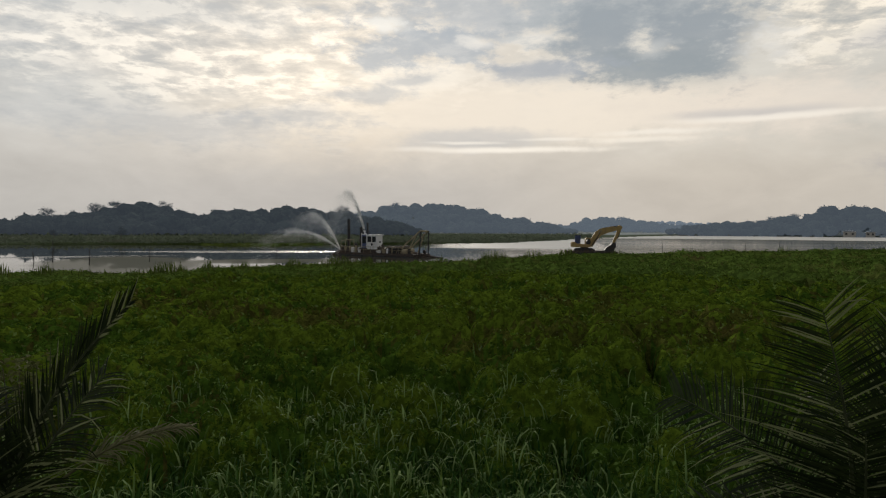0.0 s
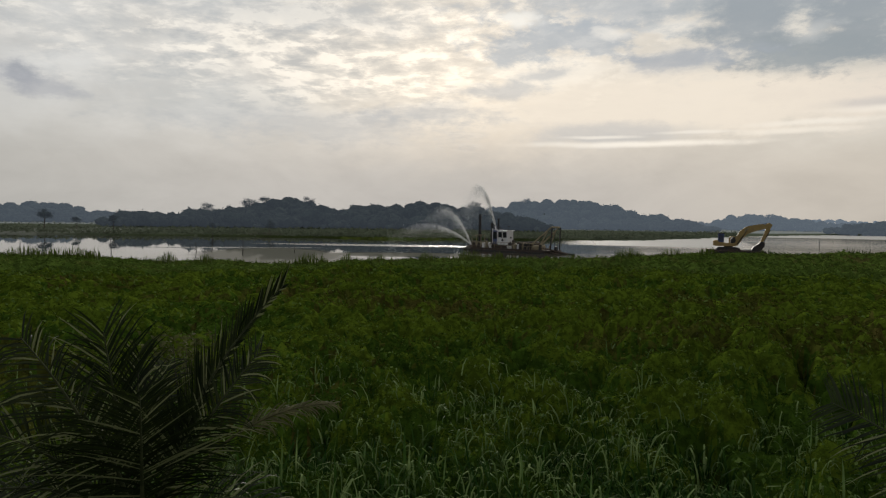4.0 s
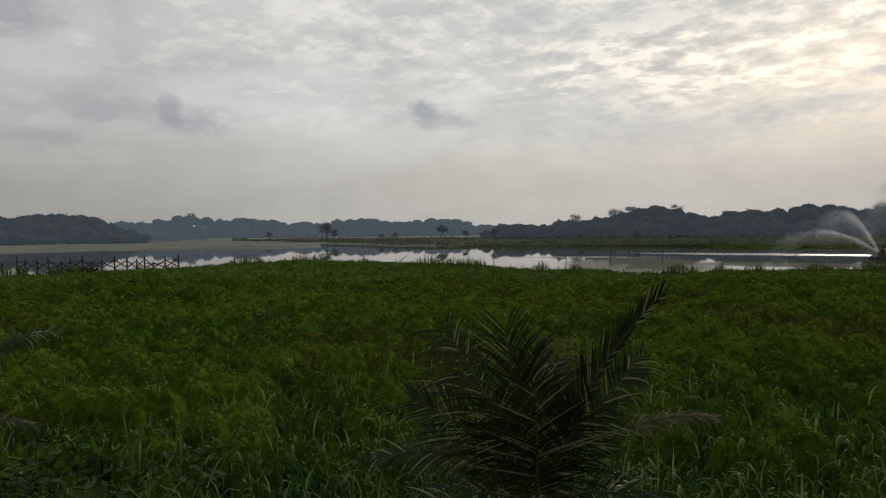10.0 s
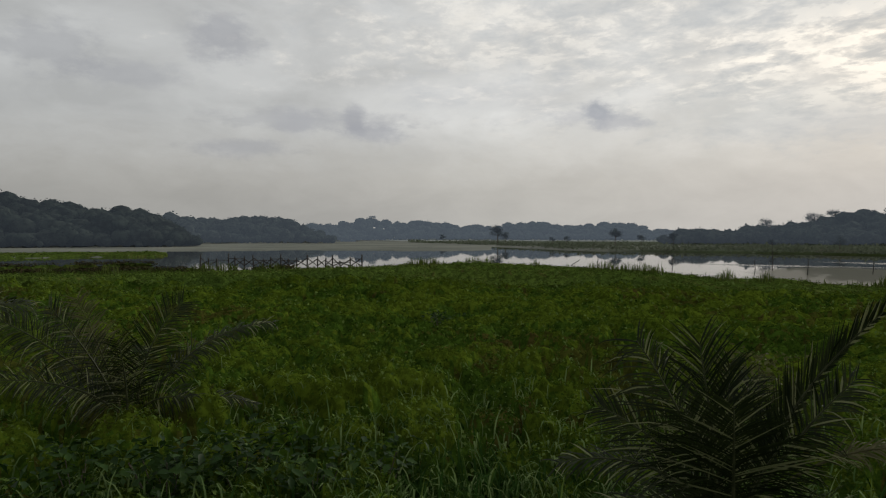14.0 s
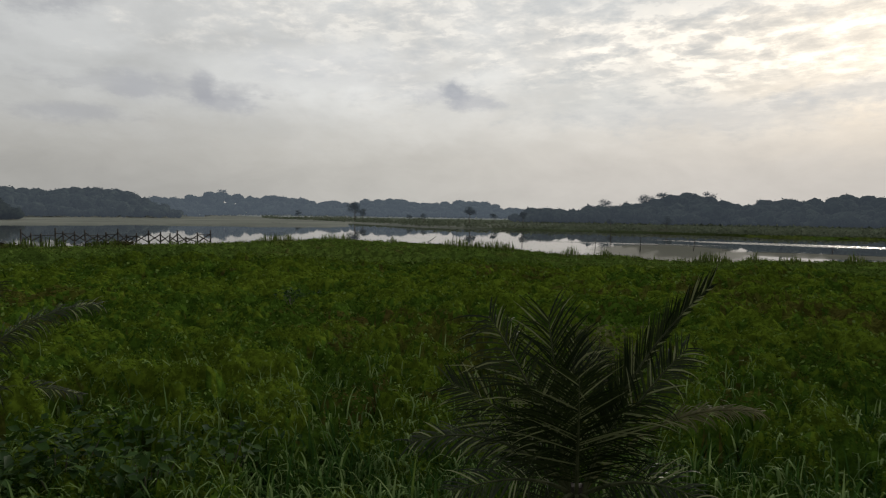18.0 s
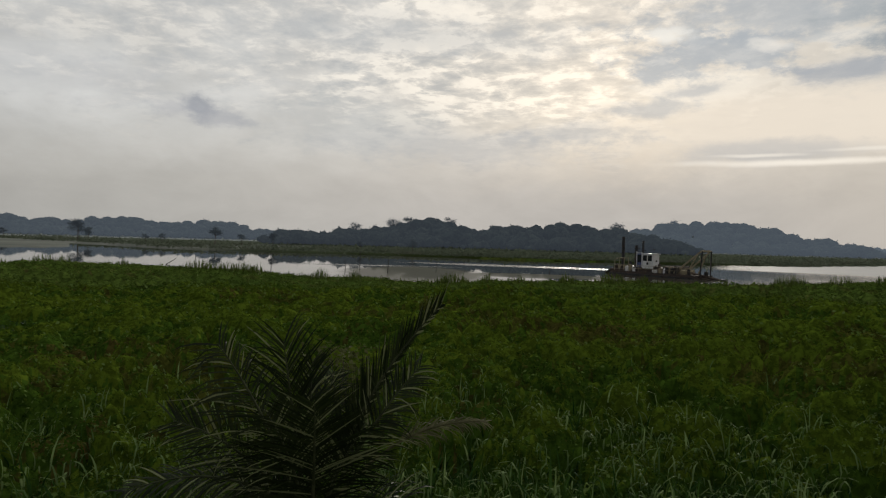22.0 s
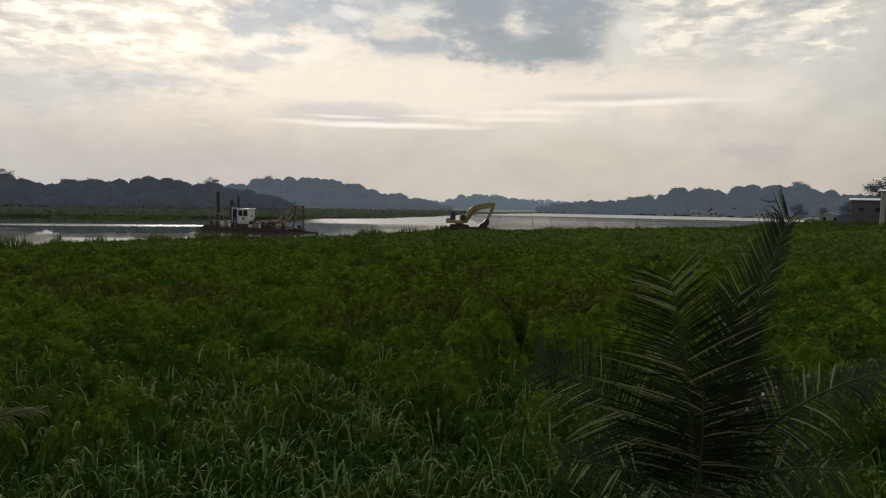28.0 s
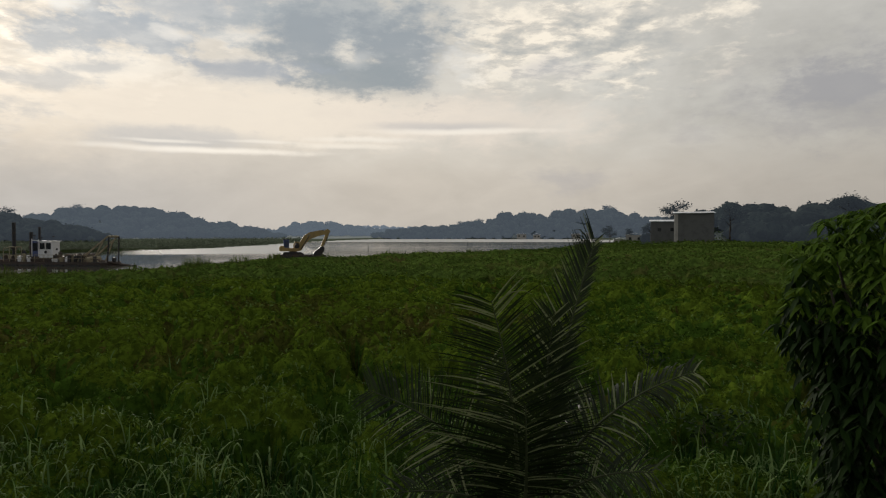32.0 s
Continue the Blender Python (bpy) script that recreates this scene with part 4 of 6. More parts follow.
def woods(name, seed):
    dist, wood, rows = RIDGES[name]
    rng = np.random.default_rng(seed)
    t = np.array(sorted(rows))
    a0, a1 = t[0, 0] - 0.8, t[-1, 0] + 0.8
    gap = 3.3 * (dist / 400) ** 0.8
    n = int(radians(a1 - a0) * dist / gap)
    P, S = [], []
    for row, back in enumerate((-0.24, -0.225, -0.20, -0.175, -0.15, -0.125, -0.10, -0.075, -0.05, -0.025, 0.0, 0.02)):
        a = np.linspace(a0, a1, n) + rng.normal(0, 0.45 * gap / dist * 57, n)
        d = dist * (1 + back * (0.32 if name == "wood_east" else 1.0)) + rng.normal(0, 0.006 * dist, n)
        x, y = -d * np.sin(np.radians(a)), d * np.cos(np.radians(a))
        h = wood * np.clip(rng.normal(0.60, 0.21, n), 0.25, 1.05) * (0.75 if row < 3 else 1.0)
        tall = rng.uniform(0, 1, n) < 0.07
        h = np.where(tall, h * 1.3, h)
        crest = np.interp(a, t[:, 0], t[:, 1], 0.1, 0.1)
        room = EYE + dist * np.tan(np.radians(crest)) - ground_z(x, y) - (0.0 if row < 3 else 0.04 * wood)
        h = np.minimum(h, np.maximum(room * np.clip(rng.normal(1.0, 0.11, n), 0.65, 1.28), 1.2))
        clear = (a > -48.6) & (a < -42.0) & (d < 226)     # the yard round the tall building
        h = np.where(clear, 0.8, h)
        P.append(np.stack([x, y, ground_z(x, y) - 0.4 + (0.0 if row < 3 else 0.04 * wood)], 1)), S.append(h)
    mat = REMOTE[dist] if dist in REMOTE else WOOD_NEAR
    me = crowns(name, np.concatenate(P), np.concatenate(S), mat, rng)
    return tagged(new(name, me), "hazy wood of broadleaf trees on a low hill beyond the lake", "wood", kind="stuff")


for s, n in enumerate(RIDGES):
    woods(n, 60 + s)

# ---------------------------------------------------------------- palms
def frond(parent, base, ctrl, tip, leaf, rng, mat=PALM, face=(0, -1, 0.35), droop=0.5, rake=0.35, sides=(1.0, 1.0), u0=0.12, dense=34, wild=1.0):
    """A feather leaf: a curved rib with two rows of leaflets; face: where its flat side looks; rake: how far the leaflets point to the tip."""
    base, ctrl, tip, face = Vector(base), Vector(ctrl), Vector(tip), Vector(face).normalized()
    n = 16
    pts = [base * (1 - u) ** 2 + ctrl * 2 * u * (1 - u) + tip * u * u for u in (k / n for k in range(n + 1))]
    length = sum((pts[k + 1] - pts[k]).length for k in range(n))
    bm = B()
    for k in range(n):
        rod(bm, pts[k], pts[k + 1], 0.020 * (1 - k / n) + 0.004, 0.020 * (1 - (k + 1) / n) + 0.004, 6)
    fr = part("frond", bm, PALM_RIB if mat is PALM else mat, parent)
    V, F = [], []
    m = int(length * dense)
    for k in range(m):
        u = u0 + (1 - u0) * k / m
        q = u * n
        i = min(int(q), n - 1)
        p = pts[i].lerp(pts[i + 1], q - i)
        d = (pts[i + 1] - pts[i]).normalized()
        side0 = d.cross(face).normalized()
        up = side0.cross(d).normalized()
        shape = min(1.0, 0.35 + 2.4 * u) * (1.0 - 0.55 * max(0.0, u - 0.45) / 0.55)
        ln = leaf * shape * rng.uniform(0.72, 1.15)
        for s, share in ((-1, sides[0]), (1, sides[1])):
            if share <= 0 or rng.random() < 0.04:
                continue
            lift = rng.gauss(0.05, 0.22 * wild)
            dirv = side0 * s * math.cos(lift) + up * math.sin(lift) + d * (rake + 0.5 * u * u + rng.gauss(0, 0.12 * wild))
            dirv.normalize()
            w = 0.0078 * rng.uniform(0.7, 1.25)
            b = len(V)
            pp, dd = p.copy(), dirv
            sag = rng.uniform(0.2, 1.3) * droop
            if rng.random() < 0.10 * wild:
                sag += 0.9                            # a broken leaflet hangs down
            for j2, ww in enumerate((0.5, 1.0, 0.9, 0.6, 0.0)):
                e = dd.cross(up).normalized() * (w * ww)
                if ww:
                    V += [pp - e, pp + e]
                else:
                    V.append(pp)
                dd = (dd + Vector((0, 0, -sag * (0.10 + 0.16 * j2)))).normalized()
                pp = pp + dd * (ln * share / 4)
            F += [(b, b + 1, b + 3), (b, b + 3, b + 2), (b + 2, b + 3, b + 5), (b + 2, b + 5, b + 4), (b + 4, b + 5, b + 7), (b + 4, b + 7, b + 6), (b + 6, b + 7, b + 8)]
    leaves = new("leaf_blade", mesh_of("leaf_blade", [tuple(v) for v in V], F, mat))
    leaves.parent = fr
    return fr


def palm(label, az, r, top, fronds, seed, thick=0.11):
    """A young palm at a bearing and distance whose leaves spring at height top; fronds: rib's middle and tip from there (across, away, up), leaflet, options."""
    rng = random.Random(seed)
    v = way(az) * r
    g = float(ground_z(np.array([v.x]), np.array([v.y]))[0])
    ob = thing("palm_tree", label, "palm tree", pose(v.x, v.y, g - 0.05, 0, 0, az), "young palms")
    crown, k = top - g, 6
    bm = B()
    for i in range(k):
        rod(bm, (0, 0, i * crown / k), (0, 0, (i + 1) * crown / k), thick * (1.25 - 0.5 * i / k), thick * (1.1 - 0.5 * i / k), 10)
    part("trunk", bm, PALM_BARK, ob)
    up = Vector((0, 0, crown - 0.08))
    for mid, tip, leaf, kw in fronds:
        out = Vector((tip[0], tip[1], 0))
        out = out.normalized() * thick * 0.6 if out.length > 0.01 else out
        frond(ob, up + out, up + Vector(mid), up + Vector(tip), leaf, rng, **kw)
    return ob


palm("young coconut palm with dark feathery fronds in the grass", 36.4, 6.08, 1.75,
     [((0.0, -0.20, 0.55), (-0.02, -0.35, 1.22), 0.86, dict(face=(0.05, -1, 0.3), rake=0.38, droop=0.12, wild=0.6, dense=42)),
      ((-0.15, -0.1, 0.6), (-0.42, -0.25, 1.10), 0.66, dict(face=(0.25, -1, 0.3), rake=0.4, droop=0.3)),
      ((0.20, -0.05, 0.55), (0.46, -0.20, 0.98), 0.62, dict(face=(-0.25, -1, 0.3), rake=0.4, droop=0.3)),
      ((-0.40, 0.10, 1.00), (-0.88, 0.05, 1.68), 0.85, dict(face=(0.5, -1, 0.2), rake=0.65, droop=0.75, sides=(1.0, 0.6), wild=1.3)),
      ((-0.20, 0.25, 1.00), (-0.30, 0.25, 1.66), 0.80, dict(face=(0.0, -1, 0.1), rake=1.1, droop=0.35, wild=1.5)),
      ((-0.05, 0.30, 0.90), (-0.02, 0.35, 1.45), 0.60, dict(face=(0.2, -1, 0.1), rake=1.3, droop=0.3, wild=1.5)),
      ((0.36, 0.20, 1.15), (1.25, 0.30, 2.02), 0.52, dict(face=(0.2, -1, 0.1), rake=1.5, droop=0.10, sides=(1.0, 0.3), u0=0.25, dense=40, wild=0.7)),
      ((0.45, 0.05, 0.85), (1.00, 0.05, 1.45), 0.52, dict(face=(-0.3, -1, 0.5), rake=0.8, droop=0.6, u0=0.25, wild=1.4)),
      ((-0.70, -0.05, 0.75), (-1.62, -0.10, 0.42), 0.50, dict(face=(0, -0.6, 1), rake=0.8, droop=0.5)),
      ((-0.60, 0.05, 0.80), (-1.25, 0.10, 0.98), 0.62, dict(face=(0.1, -1, 0.3), rake=0.9, droop=0.2, wild=1.4)),
      ((-0.45, -0.30, 0.35), (-1.15, -0.55, 0.15), 0.56, dict(face=(0, -0.7, 1), rake=0.6, droop=0.8)),
      ((0.55, -0.30, 0.40), (1.05, -0.45, 0.20), 0.56, dict(face=(0, -0.7, 1), rake=0.6, droop=0.8)),
      ((0.80, 0.50, 0.85), (1.85, 0.60, 0.72), 0.34, dict(mat=PALM_DRY, face=(0, -0.6, 1), rake=1.3, droop=0.8, u0=0.5, dense=20)),
      ((0.05, 0.6, 0.7), (0.25, 1.1, 1.2), 0.5, dict(face=(0, -1, 0.6), rake=0.5)),
      ((-0.25, -0.45, 0.15), (-0.55, -0.8, -0.75), 0.55, dict(face=(0, -1, 0.5), rake=0.4, droop=0.6)),
      ((0.25, -0.45, 0.15), (0.50, -0.8, -0.75), 0.55, dict(face=(0, -1, 0.5), rake=0.4, droop=0.6)),
      ((0.0, -0.45, 0.10), (0.0, -0.7, -0.9), 0.55, dict(face=(0, -1, 0.3), rake=0.4, droop=0.6))], 1)
palm("young coconut palm with broad dark fronds in the weeds", -32.6, 6.08, 1.80,
     [((0.02, -0.10, 0.90), (-0.27, -0.20, 2.02), 0.92, dict(face=(0.0, -1, 0.2), rake=0.30, droop=0.18, dense=44, wild=0.35)),
      ((0.06, -0.25, 0.45), (0.03, -0.40, 1.15), 0.66, dict(face=(0.0, -1, 0.3), rake=0.25, droop=0.35, dense=40, wild=0.5)),
      ((0.26, 0.35, 1.20), (0.68, 0.45, 2.55), 0.70, dict(face=(-0.4, -1, 0.0), rake=1.0, droop=0.08, sides=(1.0, 0.4), dense=30, wild=0.6, u0=0.35)),
      ((0.20, 0.25, 1.00), (0.28, 0.30, 1.85), 0.62, dict(face=(0.1, -1, 0.0), rake=0.7, droop=0.12, dense=36, wild=0.5)),
      ((-0.45, 0.00, 0.85), (-1.42, -0.05, 1.16), 0.66, dict(face=(0.25, -1, 0.45), rake=0.35, droop=0.22, dense=42, wild=0.5)),
      ((-0.45, -0.20, 0.40), (-1.10, -0.40, 0.35), 0.55, dict(face=(0.1, -0.8, 0.9), rake=0.4, droop=0.5, wild=0.6)),
      ((0.55, 0.00, 1.10), (1.50, 0.00, 1.40), 0.50, dict(face=(-0.2, -0.8, 0.8), rake=0.45, droop=1.0, dense=40, wild=0.6)),
      ((0.50, -0.20, 0.60), (1.10, -0.30, 0.60), 0.50, dict(face=(-0.1, -0.8, 0.8), rake=0.5, droop=0.9)),
      ((-0.10, 0.5, 0.8), (-0.35, 1.0, 1.3), 0.5, dict(face=(0, -1, 0.6), rake=0.5)),
      ((0.2, 0.5, 0.7), (0.6, 1.0, 1.0), 0.5, dict(face=(0, -1, 0.6), rake=0.5)),
      ((-0.25, -0.45, 0.15), (-0.55, -0.8, -0.75), 0.55, dict(face=(0, -1, 0.5), rake=0.4, droop=0.6)),
      ((0.25, -0.45, 0.15), (0.50, -0.8, -0.75), 0.55, dict(face=(0, -1, 0.5), rake=0.4, droop=0.6)),
      ((0.0, -0.45, 0.10), (0.0, -0.7, -0.9), 0.55, dict(face=(0, -1, 0.3), rake=0.4, droop=0.6))], 2)
palm("clump of coconut palm with one pale rib standing in the weeds", 85.6, 12.4, 1.35,
     [((0.10, -0.1, 1.20), (0.85, -0.2, 1.95), 0.75, dict(face=(-0.3, -1, 0.2), rake=0.6, droop=0.3)),
      ((1.00, -0.2, 1.50), (2.40, -0.3, 1.50), 0.50, dict(face=(-0.1, -0.6, 1), rake=0.6, droop=1.3, u0=0.25)),
      ((1.10, -0.4, 0.55), (2.05, -0.5, 0.05), 0.40, dict(face=(-0.1, -0.6, 1), rake=0.6, droop=0.9)),
      ((-0.45, 0.0, 1.00), (-1.20, 0.1, 1.95), 0.70, dict(face=(0.4, -1, 0.2), rake=0.6, droop=0.8)),
      ((-1.00, 0.1, 1.40), (-2.30, 0.2, 1.95), 0.75, dict(face=(0.3, -1, 0.4), rake=0.5, droop=0.9)),
      ((-0.30, 0.1, 0.90), (-0.80, 0.2, 2.05), 0.65, dict(mat=PALM_DRY, face=(0.2, -1, 0.1), rake=0.6, droop=0.9)),
      ((-0.70, -0.3, 0.80), (-1.90, -0.5, 0.90), 0.65, dict(face=(0.2, -1, 0.6), rake=0.5, droop=0.9)),
      ((0.30, -0.5, 0.50), (0.90, -0.9, 0.40), 0.60, dict(face=(-0.1, -1, 0.6), rake=0.5, droop=0.9)),
      ((-0.05, -0.3, 0.70), (-0.20, -0.5, 1.40), 0.65, dict(face=(0.1, -1, 0.3), rake=0.5, droop=0.6)),
      ((0.1, 0.7, 0.7), (0.3, 1.2, 1.0), 0.6, dict(face=(0, -1, 0.6), rake=0.5))], 3, 0.2)
palm("taller coconut palm whose drooping frond reaches over the weeds", 100.5, 12.0, 2.2,
     [((0.8, 0, 1.45), (1.75, 0, 1.15), 0.55, dict(face=(-0.1, -0.7, 0.9), rake=0.6, droop=1.0)),
      ((0.5, 0, 1.0), (1.1, 0.1, 1.35), 0.55, dict(face=(-0.3, -1, 0.4), rake=0.6, droop=0.6)),
      ((-0.6, 0, 1.2), (-1.6, 0.1, 1.6), 0.65, dict(face=(0.3, -1, 0.4), rake=0.6, droop=0.6)),
      ((0.0, -0.2, 0.9), (0.1, -0.3, 1.5), 0.65, dict(face=(0, -1, 0.2), rake=0.6, droop=0.5)),
      ((-0.8, -0.2, 0.8), (-1.9, -0.3, 0.5), 0.65, dict(face=(0.1, -0.8, 0.9), rake=0.6, droop=0.9))], 4, 0.16)


# ---------------------------------------------------------------- the leafy shrub tree and broad leaves
def hand_leaves(name, P, size, mat, rng, fingers=6, hang=0.9):
    """Hand-shaped drooping leaves: fingers radiate from the end of each stalk."""
    m = len(P)
    P = np.repeat(P, fingers, 0)
    a = (rng.uniform(0, 6.28, m)[:, None] + np.linspace(0, 2 * np.pi, fingers, endpoint=False)[None]).ravel() + rng.normal(0, 0.12, m * fingers)
    t = -hang * rng.uniform(0.35, 1.35, m * fingers)
    d = np.stack([np.cos(a) * np.cos(t), np.sin(a) * np.cos(t), np.sin(t)], 1)
    side = np.stack([-np.sin(a), np.cos(a), np.zeros(len(a))], 1)
    up = np.cross(d, side)
    s = np.repeat(size, fingers)[:, None] * rng.uniform(0.75, 1.15, (m * fingers, 1))
    drop = np.array([0, 0, -1.0]) * s
    V = np.stack([P, P + d * s * 0.35 + side * s * 0.17 + up * s * 0.03, P + d * s * 0.40, P + d * s * 0.35 - side * s * 0.17 + up * s * 0.03,
                  P + d * s * 0.75 + side * s * 0.10 + drop * 0.08, P + d * s * 0.76 + drop * 0.11, P + d * s * 0.75 - side * s * 0.10 + drop * 0.08, P + d * s + drop * 0.28], 1)
    b = np.arange(m * fingers)[:, None] * 8
    F = np.concatenate([b + q for q in ([0, 2, 1], [0, 3, 2], [1, 2, 5], [1, 5, 4], [2, 3, 6], [2, 6, 5], [4, 5, 7], [5, 6, 7])], 1).reshape(-1, 3)
    return mesh_of(name, V, F, mat)


def shrub_tree():
    x, y = 6.75, 3.75
    g = float(ground_z(np.array([x]), np.array([y]))[0])
    rng = np.random.default_rng(91)
    ob = thing("leafy_tree", "dark leafy tree with drooping hand-shaped leaves", "tree", pose(x, y, g))
    bm = B()
    tips = []
    rod(bm, (0, 0, -0.3), (0.1, 0, 1.6), 0.09, 0.07, 9)
    for k in range(15):
        a, z = rng.uniform(0, 6.28), rng.uniform(0.7, 1.7)
        mid = Vector((math.cos(a) * 0.4, math.sin(a) * 0.4, z + 0.9))
        e = Vector((math.cos(a) * rng.uniform(0.6, 1.0), math.sin(a) * rng.uniform(0.6, 1.0), z + rng.uniform(1.2, 2.3)))
        rod(bm, (0.1, 0, z), mid, 0.04, 0.03, 7)
        rod(bm, mid, e, 0.03, 0.012, 7)
        tips += [mid.lerp(e, u) for u in (0.4, 0.7, 1.0)]
    part("trunk", bm, BARK, ob)
    n = 2500
    a, zc = rng.uniform(0, 6.28, n), 4.25 * rng.uniform(0, 1, n) ** 0.8
    reach = np.interp(zc, [0, 1.0, 2.2, 3.2, 3.7, 4.05, 4.25], [0.72, 0.72, 0.82, 1.04, 1.02, 0.76, 0.3])
    lump = 1 + 0.13 * np.sin(a * 3 + zc * 2.2) + 0.09 * np.sin(a * 7 - zc * 3.1)
    rr = reach * lump * rng.uniform(0.55, 1.0, n) ** 0.5
    P = np.stack([np.cos(a) * rr, np.sin(a) * rr, zc], 1)
    extra = np.array([t[:] for t in tips]).repeat(5, 0) + rng.normal(0, 0.16, (len(tips) * 5, 3))
    P = np.concatenate([P, extra])
    P = P[P[:, 2] > 0.1]
    young = P[:, 2] + rng.normal(0, 0.25, len(P)) > 3.2
    lv = new("leaves", hand_leaves("leaves", P[~young], rng.uniform(0.12, 0.21, (~young).sum()), BROAD, rng, 5))
    lv.parent = ob
    lv = new("young_leaves", hand_leaves("young_leaves", P[young], rng.uniform(0.11, 0.19, young.sum()), BROAD_YOUNG, rng, 5, 0.5))
    lv.parent = ob
    tagged(lv, "bright yellow-green young leaves")
    return ob


shrub_tree()


def broad_patch(x, y, n, spread, h, size, seed, label):
    rng = np.random.default_rng(seed)
    g = float(ground_z(np.array([x]), np.array([y]))[0])
    ob = thing("broadleaf_weed", label, "weed", pose(x, y, g), "broadleaf weeds")
    bm = B()
    for k in range(9):
        a, r = rng.uniform(0, 6.28), rng.uniform(0.05, spread * 0.7)
        rod(bm, (0, 0, 0), (math.cos(a) * r, math.sin(a) * r, h * rng.uniform(0.5, 0.9)), 0.012, 0.006, 5)
    part("stem", bm, BARK, ob)
    P = np.stack([rng.normal(0, spread * 0.5, n), rng.normal(0, spread * 0.5, n), h * rng.uniform(0.3, 1.0, n) ** 0.6], 1)
    lv = new("leaves", leaf_mesh("leaves", P, rng.uniform(0.6, 1.3, n) * size, -0.15, LEAFY_WEED if n > 400 else BROAD if size < 0.15 else BROAD_WEED, rng, 0.6, 0.12))
    lv.parent = ob
    return ob


for k, (az, r, n, sp, h, sz) in enumerate(((78, 9.6, 200, 0.9, 1.1, 0.17), (72, 9.0, 130, 0.8, 0.95, 0.16), (84, 9.4, 200, 0.9, 1.15, 0.18), (66, 9.4, 90, 0.7, 0.9, 0.155), (90, 10.2, 180, 1.0, 1.1, 0.17), (75, 11.0, 130, 0.8, 0.95, 0.155),
                                           (-47, 12, 160, 0.8, 1.0, 0.13), (-42, 18, 160, 1.0, 1.1, 0.14), (58.5, 27, 120, 1.0, 0.9, 0.16), (33.0, 12.4, 420, 0.75, 1.95, 0.12), (30, 13, 130, 0.8, 1.3, 0.09))):
    v = way(az) * r
    broad_patch(v.x, v.y, n, sp, h, sz, 300 + k, "low broadleaf weeds with wide dull green leaves" if sz > 0.15 else "leafy weed standing above the carpet")

# ---------------------------------------------------------------- the dredger
def window(bm, x, z, w, h, y, t=0.04):
    box(bm, x - w / 2, x + w / 2, y - t, y, z - h / 2, z + h / 2)
    return bm


def make_dredger(m):
    """A cutter suction dredger; x to its ladder, y away from the weeds' side, z up from the water."""
    d = thing("dredger", "small rusty cutter suction dredger with a white wheelhouse afloat", "dredger", m)
    bm = B()
    extrude(bm, [(-8.9, 0.15), (-8.3, -0.5), (6.6, -0.5), (7.4, 0.1), (7.4, 0.58), (-8.9, 0.62)], -2.1, 2.1)
    hull = part("hull", bm, RUST, d, "rust-brown steel hull")
    bm = B()
    box(bm, -8.9, 7.4, -2.18, -2.1, 0.42, 0.56)
    part("rubbing_strake", bm, DARK_STEEL, hull)
    for k in range(7):
        bm = B()
        bmesh.ops.create_cone(bm, cap_ends=True, segments=12, radius1=0.3, radius2=0.3, depth=0.2, matrix=pose(-8.0 + k * 2.4, -2.28, 0.3, 90))
        part("tyre", bm, DARK_STEEL, hull, "black tyre fender")
    bm = B()
    box(bm, -8.7, 7.2, -2.0, 2.0, 0.624, 0.92)
    part("deck", bm, RUST, d)
    # spuds at the stern
    for x, y, top in ((-6.9, -1.2, 6.2), (-6.45, 1.2, 4.9)):
        bm = B()
        rod(bm, (x, y, -1.4), (x, y, top), 0.24, sides=12)
        sp = part("spud", bm, DARK_STEEL, d, "tall dark steel spud pole")
        for z in (1.3, 2.6):
            part("collar", rod(B(), (x, y, z), (x, y, z + 0.3), 0.36, sides=12), RUST, sp)
    bm = B()
    for x in (-7.9, -6.9, -5.9, -5.0):
        rod(bm, (x, -1.95, 0.9), (x, -1.95, 2.9 if x > -7.5 else 2.6), 0.045)
    rod(bm, (-7.9, -1.95, 2.6), (-6.9, -1.95, 2.9), 0.05)
    rod(bm, (-6.9, -1.95, 2.9), (-5.0, -1.95, 2.9), 0.05)
    rod(bm, (-7.9, -1.95, 1.8), (-5.0, -1.95, 1.8), 0.04)
    part("stern_frame", bm, TAN, d, "pale pipe frame at the stern")
    bm = B()
    box(bm, -7.8, -6.2, -1.4, 0.2, 0.92, 1.75, 0.08)
    part("spud_winch", bm, TAN, d)
    bm = B()
    rod(bm, (-5.9, -1.1, 1.3), (-4.6, -1.1, 1.3), 0.42, sides=16)
    part("tank", bm, WHITE_PAINT, d, "dirty white lying tank")
    # discharge pipe
    bm = B()
    rod(bm, (-3.6, -1.7, 1.15), (-8.9, -1.7, 1.05), 0.2, sides=12)
    rod(bm, (-8.9, -1.7, 1.05), (-10.1, -1.9, 0.25), 0.2, sides=12)
    part("discharge_pipe", bm, RUST, d)
    # engine house
    bm = B()
    box(bm, -4.4, 1.2, -1.6, 1.6, 0.92, 1.62, 0.06)
    part("engine_casing", bm, RUST, d)
    bm = B()
    box(bm, -3.8, -2.55, -1.55, -0.2, 1.6, 3.75, 0.05)
    blue = part("control_cabin", bm, BLUE_PAINT, d, "dark blue cabin side with a tall dark window")
    bm = B()
    box(bm, -3.72, -3.62, -1.62, -1.55, 1.62, 4.0)
    box(bm, -2.68, -2.58, -1.62, -1.55, 1.62, 3.9)
    box(bm, -3.72, -2.58, -1.62, -1.55, 3.7, 3.8)
    part("door_frame", bm, WHITE_PAINT, blue)
    bm = B()
    window(bm, -3.15, 2.9, 0.75, 1.1, -1.56)
    part("pane", bm, GLASS_DARK, blue)
    bm = B()
